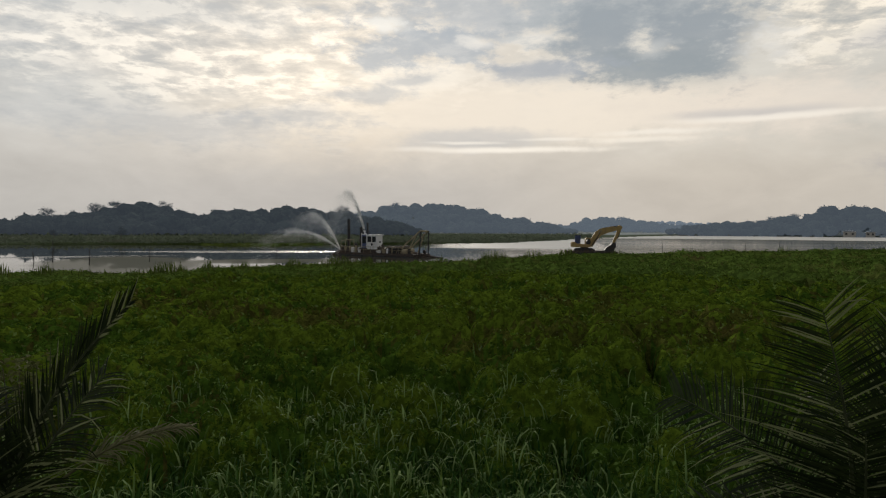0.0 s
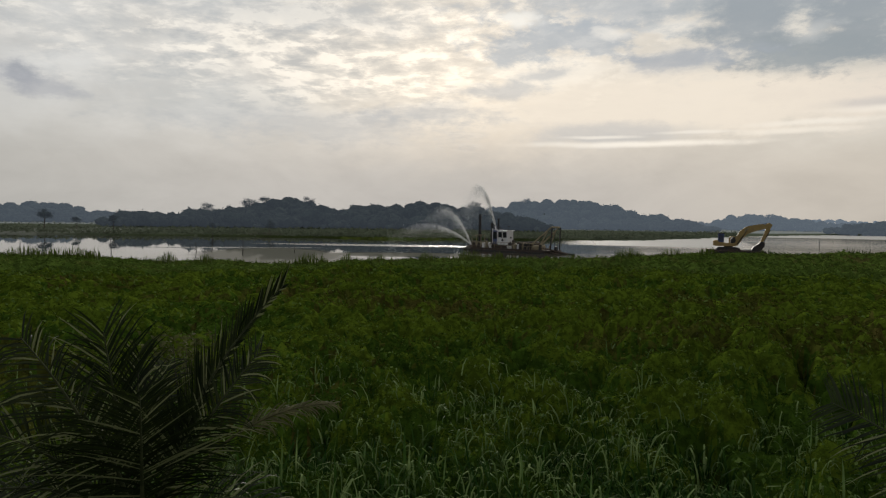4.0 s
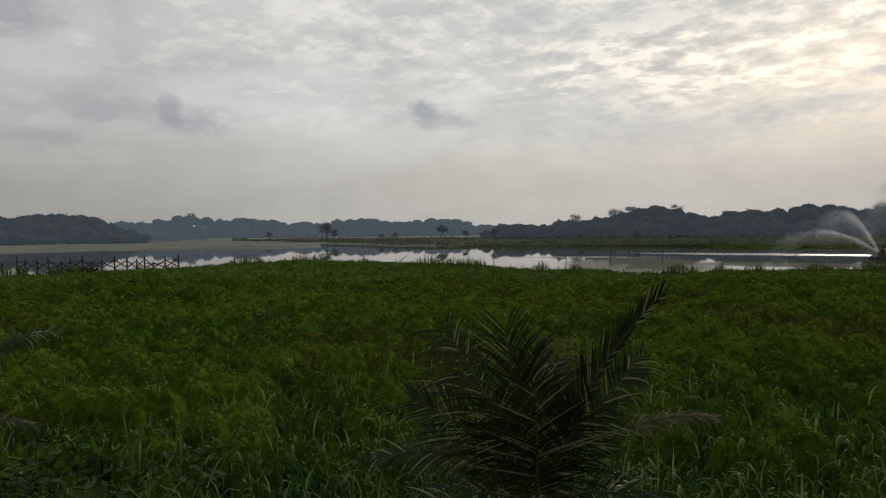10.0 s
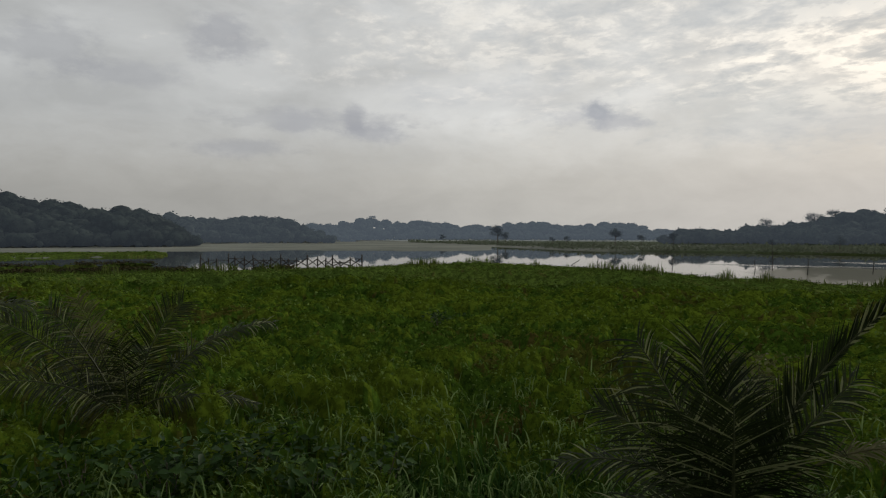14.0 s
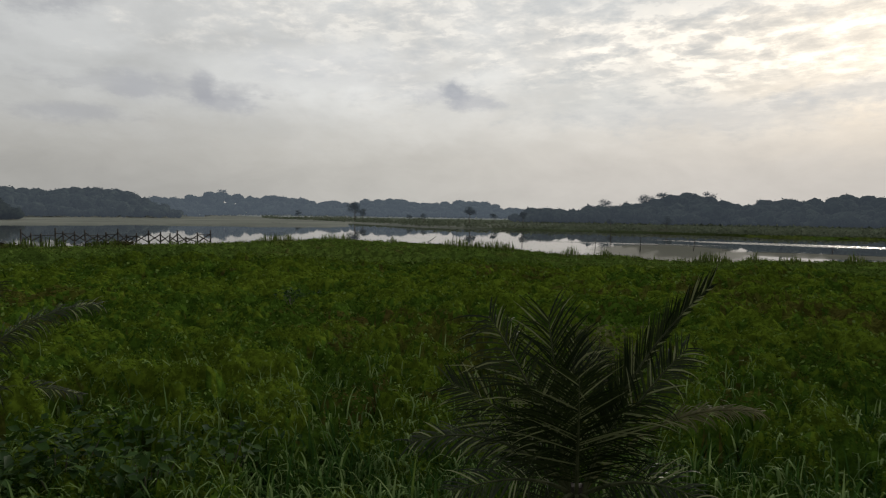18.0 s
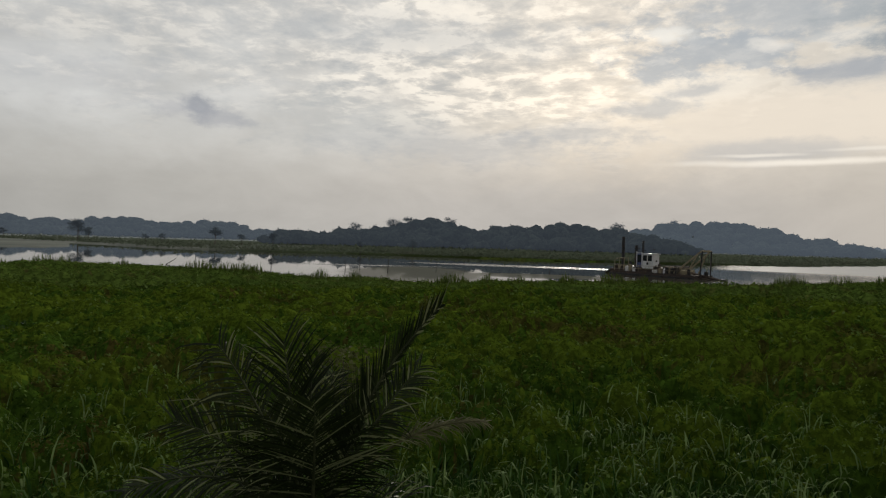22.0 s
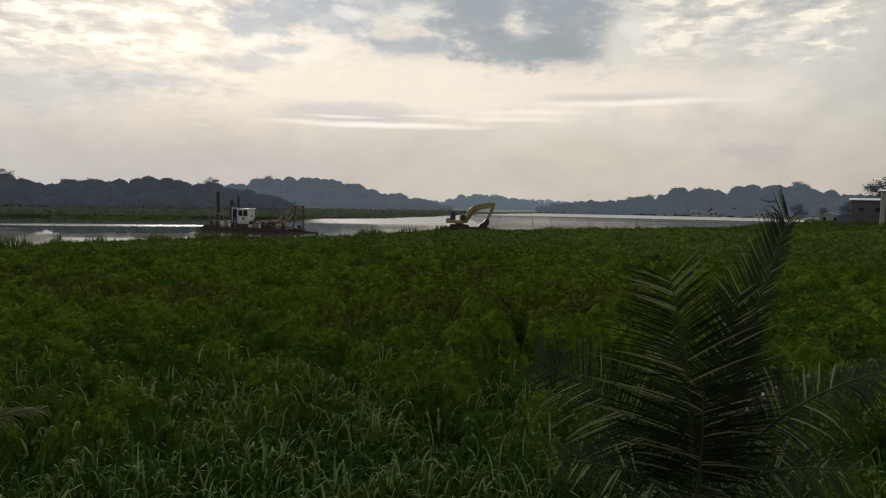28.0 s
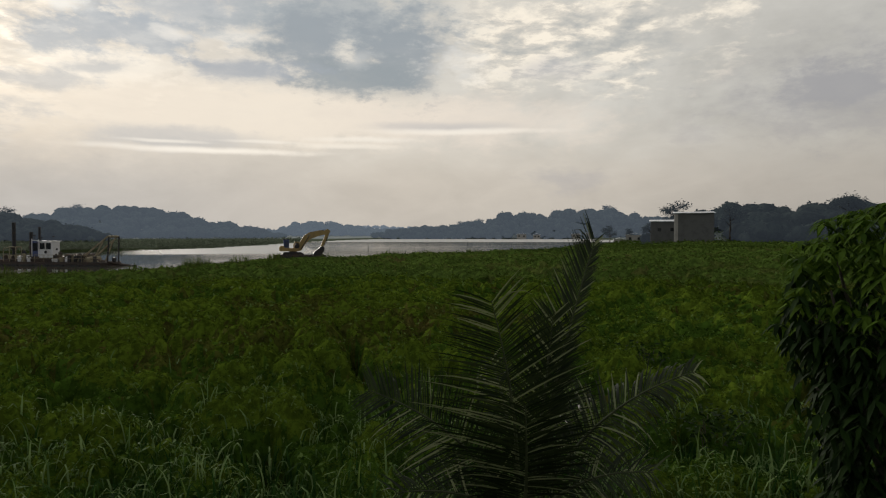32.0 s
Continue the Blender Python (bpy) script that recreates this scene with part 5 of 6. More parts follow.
    box(bm, -2.5, -0.35, -1.65, -0.35, 1.45, 3.62, 0.05)
    house = part("wheelhouse", bm, WHITE_PAINT, d, "white painted wheelhouse")
    bm = B()
    box(bm, -2.62, -0.22, -1.8, -0.2, 3.62, 3.72, 0.03)
    part("roof", bm, WHITE_PAINT, house)
    for x in (-1.92, -0.94):
        bm = B()
        window(bm, x, 3.02, 0.78, 0.86, -1.655)
        w = part("window", bm, GLASS_DARK, house)
        bm = B()
        for x0, x1, z0, z1 in ((-0.47, 0.47, 0.43, 0.49), (-0.47, 0.47, -0.49, -0.43), (-0.47, -0.41, -0.43, 0.43), (0.41, 0.47, -0.43, 0.43)):
            box(bm, x + x0, x + x1, -1.73, -1.652, 3.02 + z0, 3.02 + z1)
        part("frame", bm, WHITE_PAINT, w)
    bm = B()
    bmesh.ops.create_cone(bm, cap_ends=True, segments=14, radius1=0.2, radius2=0.2, depth=0.04, matrix=pose(-1.43, -1.68, 2.2, 90))
    part("emblem", bm, DARK_STEEL, house, "round dark emblem")
    bm = B()
    rod(bm, (-0.35, -1.0, 2.6), (-0.26, -1.0, 2.6), 0.14)
    part("searchlight", bm, GLASS_DARK, house)
    bm = B()
    rod(bm, (-3.35, -0.6, 3.7), (-3.35, -0.6, 5.5), 0.17, 0.15, 12)
    rod(bm, (-3.35, -0.6, 5.45), (-3.35, -0.6, 5.62), 0.2, 0.12, 12)
    part("funnel", bm, DARK_STEEL, d, "black exhaust funnel")
    for x, z in ((-3.9, 4.5), (-2.75, 4.2), (-0.9, 4.35)):
        bm = B()
        rod(bm, (x, -0.9, 3.6), (x, -0.9, z), 0.03, 0.015, 6)
        box(bm, x - 0.22, x + 0.22, -0.95, -0.85, z - 0.1, z + 0.02, 0.02)
        part("mast", bm, DARK_STEEL, d)
    # winches and boxes before the house
    for x, w, h in ((1.7, 0.7, 1.1), (2.7, 0.8, 0.85), (3.7, 0.6, 1.2), (4.7, 0.9, 0.7)):
        bm = B()
        box(bm, x - w / 2, x + w / 2, -1.3, 0.9, 0.92, 0.92 + h * 0.6, 0.05)
        rod(bm, (x, -1.45, 0.95 + h * 0.6), (x, 1.05, 0.95 + h * 0.6), h * 0.34, sides=14)
        part("winch", bm, RUST if w < 0.75 else TAN, d)
    bm = B()
    for k in range(9):
        x = -4.3 + k * 1.45
        rod(bm, (x, -2.0, 0.9), (x, -2.0, 1.85), 0.03, sides=6)
    rod(bm, (-4.3, -2.0, 1.85), (7.3, -2.0, 1.85), 0.03, sides=6)
    rod(bm, (-4.3, -2.0, 1.4), (7.3, -2.0, 1.4), 0.025, sides=6)
    part("railing", bm, TAN, d, "thin pale handrail")
    for x, y, w, dpt, h, mat in ((-0.1, -1.3, 0.5, 0.6, 0.9, DARK_STEEL), (0.7, -1.5, 0.35, 0.35, 1.3, RUST), (1.9, -1.6, 0.5, 0.4, 0.6, WHITE_PAINT), (3.2, -1.55, 0.4, 0.5, 0.8, DARK_STEEL), (-4.9, -1.6, 0.4, 0.4, 1.4, DARK_STEEL), (-8.2, -1.2, 0.5, 0.8, 0.9, RUST)):
        bm = B()
        box(bm, x - w / 2, x + w / 2, y - dpt / 2, y + dpt / 2, 0.92, 0.92 + h, 0.04)
        rod(bm, (x, y, 0.92 + h), (x, y, 1.1 + h), w * 0.28, w * 0.2, 8)
        part("deck_box", bm, mat, d)
    for x, w, h, mat in ((-5.3, 0.7, 0.75, WHITE_PAINT), (-4.7, 0.35, 1.1, TAN), (-3.9, 0.5, 0.55, WHITE_PAINT), (0.2, 0.8, 0.45, WHITE_PAINT), (1.2, 0.5, 0.7, TAN), (2.4, 0.45, 0.95, DARK_STEEL), (4.2, 0.5, 1.05, DARK_STEEL), (5.4, 0.7, 0.6, TAN), (6.3, 0.4, 0.8, DARK_STEEL)):
        bm = B()
        box(bm, x - w / 2, x + w / 2, -1.95, -1.72, 0.92, 0.92 + h, 0.03)
        rod(bm, (x - w / 2, -1.98, 0.95 + h * 0.5), (x + w / 2, -1.98, 0.95 + h * 0.5), 0.05, sides=8)
        part("deck_locker", bm, mat, d)
    bm = B()
    for k in range(5):
        rod(bm, (1.4 + k * 1.0, -1.55, 0.93), (1.75 + k * 1.0, -1.35, 1.75 + 0.25 * (k % 2)), 0.06, 0.05, 7)
    rod(bm, (1.4, -1.5, 1.2), (6.6, -1.5, 1.05), 0.09, 0.09, 8)
    part("deck_pipework", bm, TAN, d, "pale pipes and struts along the deck")
    # gantry over the ladder
    for y in (-1.25, 1.25):
        bm = B()
        beam(bm, (3.1, y, 0.95), (7.5, y * 0.75, 4.25), 0.13, 0.2)
        part("gantry_leg", bm, TAN, d, "pale sloping gantry leg")
        bm = B()
        beam(bm, (5.4, y, 0.95), (6.9, y * 0.75, 3.75), 0.12, 0.18)
        part("gantry_brace", bm, TAN, d)
        bm = B()
        beam(bm, (7.75, y * 0.75, 4.3), (7.55, y * 0.85, 0.75), 0.14, 0.18)
        part("gantry_post", bm, DARK_STEEL, d)
    bm = B()
    rod(bm, (7.6, -1.1, 4.28), (7.6, 1.1, 4.28), 0.12)
    box(bm, 7.2, 7.95, -0.4, 0.4, 4.15, 4.45, 0.05)
    part("gantry_head", bm, TAN, d)
    for y in (-0.35, 0.35):
        bm = B()
        rod(bm, (7.75, y, 4.2), (7.75, y, 1.4), 0.022, sides=5)
        rod(bm, (7.3, y, 4.3), (3.6, y, 1.6), 0.018, sides=5)
        part("wire", bm, DARK_STEEL, d)
    bm = B()
    box(bm, 7.55, 7.95, -0.25, 0.25, 0.95, 1.5, 0.06)
    part("pulley_block", bm, DARK_STEEL, d)
    bm = B()
    for y in (-0.6, 0.6):
        beam(bm, (4.2, y, 0.95), (10.3, y, 0.05), 0.12, 0.34)
    for k in range(7):
        x = 4.8 + k * 0.85
        beam(bm, (x, -0.6, 0.86 - k * 0.125), (x, 0.6, 0.86 - k * 0.125), 0.1, 0.2)
    rod(bm, (5.2, 0, 1.1), (10.0, 0, 0.4), 0.2, sides=10)
    ladder = part("cutter_ladder", bm, RUST, d)
    bm = B()
    bmesh.ops.create_cone(bm, cap_ends=True, segments=10, radius1=0.55, radius2=0.2, depth=0.9, matrix=Matrix.Translation((10.6, 0, 0.05)) @ pose(0, 0, 0, 0, 98, 0))
    for k in range(6):
        a = k * math.pi / 3
        box(bm, 10.3, 11.0, 0.5 * math.cos(a) - 0.08, 0.5 * math.cos(a) + 0.08, 0.05 + 0.5 * math.sin(a) - 0.08, 0.05 + 0.5 * math.sin(a) + 0.08, 0.02)
    part("cutter_head", bm, DARK_STEEL, ladder)
    return d


make_dredger(pose(-8.9, 103.0, -0.42, 0, 0, -37))


# ---------------------------------------------------------------- the excavator on its pontoon
def plate(points, y0, y1):
    return extrude(B(), points, y0, y1)


def make_excavator(m):
    """x forward to the bucket; z from the pontoon's deck."""
    pon = thing("pontoon", "low dark steel pontoon carrying an excavator at the weeds' rim", "pontoon", m)
    for y in (-1.6, 1.6):
        bm = B()
        extrude(bm, [(-3.6, 0.1), (-3.0, -0.45), (5.4, -0.45), (6.0, 0.1), (6.0, 0.26), (-3.6, 0.26)], y - 0.75, y + 0.75)
        part("float", bm, DARK_STEEL, pon)
    bm = B()
    box(bm, -3.4, 5.8, -2.3, 2.3, 0.264, 0.34)
    part("deck", bm, RUST, pon)
    for y0, y1 in ((-2.36, -2.28), (2.28, 2.36)):
        bm = B()
        box(bm, -3.5, 5.9, y0, y1, 0.30, 0.48, 0.02)
        for k in range(7):
            box(bm, -3.3 + k * 1.5, -3.2 + k * 1.5, y0 - 0.03, y1 + 0.03, 0.30, 0.54, 0.01)
        part("bulwark", bm, RUST, pon, "low rusty plate along the deck")
    e = thing("excavator", "yellow crawler excavator with its boom raised and bucket low", "excavator", m @ pose(0, 0, 0.29))
    for y in (-1.15, 1.15):
        bm = B()
        extrude(bm, [(-1.9, 0.35), (-1.6, 0.05), (1.6, 0.05), (1.9, 0.35), (1.75, 0.62), (1.45, 0.74), (-1.45, 0.74), (-1.75, 0.62)], y - 0.28, y + 0.28)
        tr = part("track", bm, DARK_STEEL, e, "dark crawler track")
        for x in (-1.3, -0.65, 0, 0.65, 1.3):
            bm = B()
            bmesh.ops.create_cone(bm, cap_ends=True, segments=12, radius1=0.2, radius2=0.2, depth=0.62, matrix=pose(x, y, 0.33, 90))
            part("roller", bm, RUST, tr)
    bm = B()
    rod(bm, (0, 0, 0.6), (0, 0, 0.95), 0.75, sides=20)
    part("slew_ring", bm, DARK_STEEL, e)
    bm = B()
    extrude(bm, [(-2.2, 0.95), (1.1, 0.92), (1.2, 1.3), (0.4, 1.45), (-0.5, 1.5), (-2.2, 1.75), (-2.35, 1.5), (-2.35, 1.1)], -1.3, 1.3)
    part("upper_body", bm, YELLOW, e, "yellow painted upper body")
    bm = B()
    extrude(bm, [(-2.5, 1.0), (-1.7, 0.95), (-1.65, 1.9), (-2.3, 1.92), (-2.5, 1.7)], -1.32, 1.32)
    part("counterweight", bm, YELLOW, e)
    bm = B()
    box(bm, -1.75, -0.75, -1.25, -0.35, 1.6, 3.1, 0.06)
    rear = part("radiator_housing", bm, BLUE_PAINT, e, "tall dark blue housing")
    bm = B()
    for k in range(6):
        box(bm, -1.65, -0.85, -1.275, -1.25, 1.8 + k * 0.2, 1.88 + k * 0.2)
    part("grille", bm, DARK_STEEL, rear)
    bm = B()
    box(bm, -1.85, -0.65, -1.35, -0.25, 3.1, 3.2, 0.03)
    part("cover", bm, DARK_STEEL, rear)
    bm = B()
    extrude(bm, [(0.1, 1.35), (1.35, 1.3), (1.4, 2.0), (1.1, 2.65), (0.35, 2.7), (0.1, 2.2)], 0.15, 1.2)
    cab = part("cab", bm, YELLOW, e, "yellow operator's cab")
    bm = B()
    extrude(bm, [(0.25, 1.9), (1.25, 1.85), (1.02, 2.5), (0.42, 2.54)], 0.12, 0.15)
    part("side_window", bm, GLASS_DARK, cab)
    bm = B()
    extrude(bm, [(0.3, 1.5), (0.9, 1.45), (1.15, 1.9), (1.0, 2.35), (0.5, 2.4), (0.25, 2.0)], -1.28, -0.5)
    part("tool_box", bm, DARK_STEEL, e)
    # boom, stick, bucket
    bm = plate([(0.7, 1.15), (1.5, 1.0), (2.4, 2.45), (3.1, 3.15), (4.4, 3.65), (6.6, 4.25), (6.75, 4.7), (5.0, 4.85), (2.9, 4.4), (2.0, 3.8), (1.3, 2.7)], -0.30, 0.30)
    boom = part("boom", bm, YELLOW, e, "cranked yellow boom")
    for y in (-0.33, 0.30):
        bm = plate([(2.5, 3.4), (2.9, 3.75), (3.3, 3.95), (3.1, 4.2), (2.6, 3.95)], y, y + 0.03)
        part("boom_plate", bm, TAN, boom)
    bm = plate([(5.9, 4.85), (6.4, 5.1), (6.95, 4.75), (6.75, 4.3), (5.3, 1.25), (4.9, 1.35), (6.0, 4.2)], -0.24, 0.24)
    part("stick", bm, YELLOW, e, "yellow stick")
    for a, b, name in (((1.45, -0.45, 1.3), (2.9, -0.45, 3.7), "boom_cylinder"), ((1.45, 0.45, 1.3), (2.9, 0.45, 3.7), "boom_cylinder"), ((3.1, 0, 4.4), (6.05, 0, 4.95), "stick_cylinder"), ((6.55, 0, 3.9), (5.75, 0, 1.9), "bucket_cylinder")):
        bm = B()
        u, v = Vector(a), Vector(b)
        rod(bm, u, u.lerp(v, 0.6), 0.10)
        rod(bm, u.lerp(v, 0.6), v, 0.06)
        part(name, bm, DARK_STEEL, e)
    bm = plate([(5.75, 1.75), (5.15, 1.85), (4.65, 1.3), (4.1, 0.95), (3.7, 0.4), (3.85, 0.05), (4.5, -0.1), (5.3, 0.3), (5.8, 1.1)], -0.6, 0.6)
    bucket = part("bucket", bm, DARK_STEEL, e, "dark worn bucket")
    for k in range(5):
        bm = B()
        y = -0.46 + k * 0.23
        bmesh.ops.create_cone(bm, cap_ends=True, segments=4, radius1=0.07, radius2=0.01, depth=0.3, matrix=Matrix.Translation((3.68, y, 0.10)) @ pose(0, 0, 0, 0, -70, 0))
        part("tooth", bm, RUST, bucket)
    return e


make_excavator(pose(24.7, 115.4, 0.05, 0, 0, -9) @ Matrix.Scale(0.93, 4))


# ---------------------------------------------------------------- houses and sheds
def house(label, x, y, rz, w, dpt, h, pitch, wall, roof, rows, base=None, gable=False):
    g = float(ground_z(np.array([x]), np.array([y]))[0]) if base is None else base
    ob = thing("house", label, "house", pose(x, y, g, 0, 0, rz), "houses by the lake")
    bm = B()
    box(bm, -w / 2, w / 2, -dpt / 2, dpt / 2, -1.0, h)
    wl = part("wall", bm, wall, ob)
    bm = B()
    if gable:
        extrude(bm, [(-w / 2 - 0.4, h), (0, h + pitch), (w / 2 + 0.4, h), (w / 2 + 0.4, h - 0.14), (0, h + pitch - 0.14), (-w / 2 - 0.4, h - 0.14)], -dpt / 2 - 0.4, dpt / 2 + 0.4)
    else:
        bmesh.ops.create_cube(bm, size=1.0, matrix=Matrix.Translation((0, 0, h + pitch / 2 + 0.1)) @ Matrix.Rotation(math.atan2(pitch, dpt), 4, "X") @ Matrix.Diagonal((w + 0.8, dpt + 0.9, 0.16, 1)))
    part("roof", bm, roof, ob, "pale sheet metal roof")
    for rx, rz0, rw, rh in rows:
        bm = B()
        window(bm, rx, rz0, rw, rh, -dpt / 2 - 0.005, 0.05)
        win = part("window", bm, GLASS_DARK, wl)
        bm = B()
        box(bm, rx - rw / 2 - 0.1, rx + rw / 2 + 0.1, -dpt / 2 - 0.12, -dpt / 2 - 0.003, rz0 - rh / 2 - 0.12, rz0 - rh / 2 - 0.02)
        part("sill", bm, CONCRETE, win)
    return ob


def spot_at(az, r):
    v = way(az) * r
    return v.x, v.y


hx, hy = spot_at(-45.6, 198)
house("tall unfinished grey block building with a pale flat roof", hx, hy, -45.4 + 2, 10.2, 8.0, 8.7, 0.5, CONCRETE, TIN, [])
block_house = bpy.data.objects["house"]
for k in range(11):
    part("block_course", box(B(), -4.1, 5.08, -4.04, -4.003, 0.2 + k * 0.75, 0.62 + k * 0.75, 0.01), CONCRETE, block_house)
part("corner_pier", box(B(), -5.1, -4.15, -4.10, -4.003, -0.8, 8.5, 0.02), PALE_BLOCK, block_house, "paler plastered corner pier")
hx, hy = spot_at(-43.5, 212)
house("low grey building with a pale sheet roof", hx, hy, -42.0, 9.0, 6.0, 7.0, 0.5, CONCRETE, TIN, [(-2, 4.6, 1.0, 1.0), (1.6, 4.6, 1.0, 1.0)])
for az, r, w, h, rz in ((-31.6, 496, 7, 3.2, -31), (-32.9, 496, 5, 2.8, -30), (-36.2, 496, 6, 3.4, -36), (-37.3, 496, 5, 3.8, -33), (-39.8, 300, 5, 2.8, -39), (-41.0, 290, 7, 3.2, -41), (16.75, 322, 4.5, 2.6, 17)):
    hx, hy = spot_at(az, r)
    house("small pale house with a sheet roof among trees", hx, hy, rz, w, 6, h, 0.9, PALE_BLOCK, TIN, [(-w * 0.25, h * 0.55, 1.0, 1.1), (w * 0.25, h * 0.55, 1.0, 1.1)], 0.4 if r == 496 else None, True)

# ---------------------------------------------------------------- fish trap fence in the lake
rng = random.Random(7)
fence = thing("fish_trap_fence", "long crooked fence of crossed poles standing in shallow water", "fence", pose(0, 0, 0))
a0, a1 = Vector((-93.5, 21, 0)), Vector((-80.5, 38.5, 0))
nposts = 19
feet = []
for k in range(nposts):
    u = k / (nposts - 1)
    p = a0.lerp(a1, u) + Vector((rng.uniform(-0.3, 0.3), rng.uniform(-0.3, 0.3), 0))
    top = rng.uniform(0.9, 1.6) if k % 3 else rng.uniform(1.4, 1.9)
    bm = B()
    rod(bm, (p.x, p.y, -1.3), (p.x + rng.uniform(-0.15, 0.15), p.y + rng.uniform(-0.15, 0.15), top), 0.11, 0.085, 7)
    part("post", bm, WOOD, fence)
    feet.append((p, top))
for k in range(nposts - 1):
    (p, t0), (q, t1) = feet[k], feet[k + 1]
    for z0, z1 in ((0.25, t1 * 0.75), (t0 * 0.75, 0.25)):
        if k < 5 and rng.random() < 0.35:
            continue
        bm = B()
        rod(bm, (p.x, p.y, z0), (q.x, q.y, z1), 0.07, 0.06, 6)
        part("brace", bm, WOOD, fence)
    if rng.random() < 0.7:
        bm = B()
        rod(bm, (p.x, p.y, min(t0, t1) * 0.8), (q.x, q.y, min(t0, t1) * 0.8), 0.045, 0.045, 6)
        part("rail", bm, WOOD, fence)

# stakes and leaning poles in the water
for az, r, h, lean in ((30.6, 92, 2.6, 1), (31.8, 98, 1.2, -6), (24.0, 90, 1.6, 4), (28.2, 84, 1.9, 2), (-18.4, 150, 2.0, 0), (-24.6, 165, 2.4, 3), (-27.0, 190, 1.9, -4), (46.2, 100, 1.6, 58), (44.0, 104, 1.2, 5), (38.0, 96, 1.8, -3), (14.2, 96, 1.3, 4), (-21.6, 128, 1.0, 9)):
    x, y = spot_at(az, r)
    st = thing("stake", "thin dark wooden stake standing in the lake", "stake", pose(x, y, 0, 0, lean, az), "stakes in the lake")
    bm = B()
    rod(bm, (0, 0, -1.5), (0.03, 0, h * 0.6), 0.06, 0.05, 7)
    rod(bm, (0.03, 0, h * 0.6), (-0.02, 0, h), 0.05, 0.03, 7)
    part("pole", bm, WOOD, st)


# a canoe on the mud
cx, cy = spot_at(58.6, 236)
canoe = thing("canoe", "small dark wooden canoe lying on the flat water", "boat", pose(cx, cy, 0.0, 0, 0, 70))
bm = B()
extrude(bm, [(-2.6, 0.5), (-2.0, 0.05), (2.0, 0.05), (2.6, 0.5), (2.0, 0.38), (-2.0, 0.38)], -0.4, 0.4)
part("hull", bm, WOOD, canoe)
bm = B()
box(bm, -0.2, 0.05, -0.38, 0.38, 0.385, 0.43)
part("thwart", bm, WOOD, canoe)


# ---------------------------------------------------------------- single trees
def tree(x, y, h, seed, label, mat=WOOD_NEAR, thin=1.0, base=None):
    rng = np.random.default_rng(seed)
    g = float(ground_z(np.array([x]), np.array([y]))[0]) if base is None else base
    ob = thing("tree", label, "tree", pose(x, y, g), "single trees round the lake")
    bm = B()
    rod(bm, (0, 0, -0.5), (0.02 * h, 0, h * 0.45), 0.03 * h, 0.02 * h, 8)
    rod(bm, (0.02 * h, 0, h * 0.45), (0, 0.02 * h, h * 0.9), 0.02 * h, 0.006 * h, 8)
    tips = []
    for k in range(7):
        a, z = rng.uniform(0, 6.28), h * rng.uniform(0.35, 0.8)
        e = Vector((math.cos(a), math.sin(a), 0)) * h * 0.24 * thin + Vector((0, 0, z + h * 0.16))
        rod(bm, (0.01 * h, 0, z), e, 0.012 * h, 0.004 * h, 6)
        tips.append(e)
    part("trunk", bm, BARK, ob)
    tips += [Vector((0, 0, h * 0.92)), Vector((0, 0, h * 0.75))]
    P = np.array([t[:] for t in tips]).repeat(150, 0)
    P = P + rng.normal(0, 1, P.shape) * np.array([0.085 * thin, 0.085 * thin, 0.055]) * h
    cr = new("crown", leaf_mesh("crown", P, np.full(len(P), 0.05 * h) * rng.uniform(0.6, 1.5, len(P)), 0.2, mat, rng, 0.7, 0.2))
    cr.parent = ob
    return ob


for k, (az, r, h, thin) in enumerate(((52.3, 300, 8.5, 0.35), (51.6, 300, 5.5, 0.6), (42.4, 262, 6.5, 0.8), (37.8, 236, 4.6, 0.9), (40.3, 250, 4.0, 0.6), (47.6, 275, 3.2, 1.4), (26.0, 205, 4.0, 1.0),
                                     (46.4, 268, 3.5, 1.0), (30.5, 215, 3.0, 1.2), (57.0, 352, 4.5, 1.3), (-48.3, 200, 11, 0.6), (-44.2, 235, 13, 0.7), (-56.4, 205, 13, 0.8),
                                     (-57.2, 206, 11, 0.8), (-39.0, 330, 9, 0.9), (-40.6, 300, 6, 0.9), (-42.3, 215, 7, 0.8))):
    x, y = spot_at(az, r)
    # single trees carry the same painted haze as the 250 m wood
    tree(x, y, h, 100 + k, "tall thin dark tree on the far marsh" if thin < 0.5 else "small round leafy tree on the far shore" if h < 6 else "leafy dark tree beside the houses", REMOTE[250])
# emergent trees on the skyline
for k, (az, d, e, s) in enumerate(((4.2, 570, 2.45, 9), (27.6, 380, 2.0, 7), (26.2, 380, 2.2, 7), (-26.6, 540, 1.25, 8), (-27.9, 540, 1.5, 8), (-38.9, 540, 2.6, 9), (23.0, 380, 2.3, 8), (8.7, 380, 2.15, 7), (63.0, 680, 1.95, 9), (30.9, 380, 1.6, 6), (-14.9, 900, 1.3, 12), (-13.3, 900, 1.25, 12))):
    x, y = spot_at(az, d)
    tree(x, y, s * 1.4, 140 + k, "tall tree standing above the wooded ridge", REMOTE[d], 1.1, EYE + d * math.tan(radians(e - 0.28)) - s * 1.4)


# ---------------------------------------------------------------- reeds along the rim
rng = np.random.default_rng(77)
a = rng.uniform(-38, 99, 9000)
r = along(RIM, a) + rng.normal(-2.0, 2.2, len(a))
tuft = wavy(a, a * 0, 1.3, 2, 61)
keep = rng.uniform(0, 1, len(a)) < step(tuft, 0.4, 0.7) + 0.1
a, r, tuft = a[keep], r[keep], tuft[keep]
x, y = -r * np.sin(np.radians(a)), r * np.cos(np.radians(a))
z = ground_z(x, y)
ok = z > -0.6
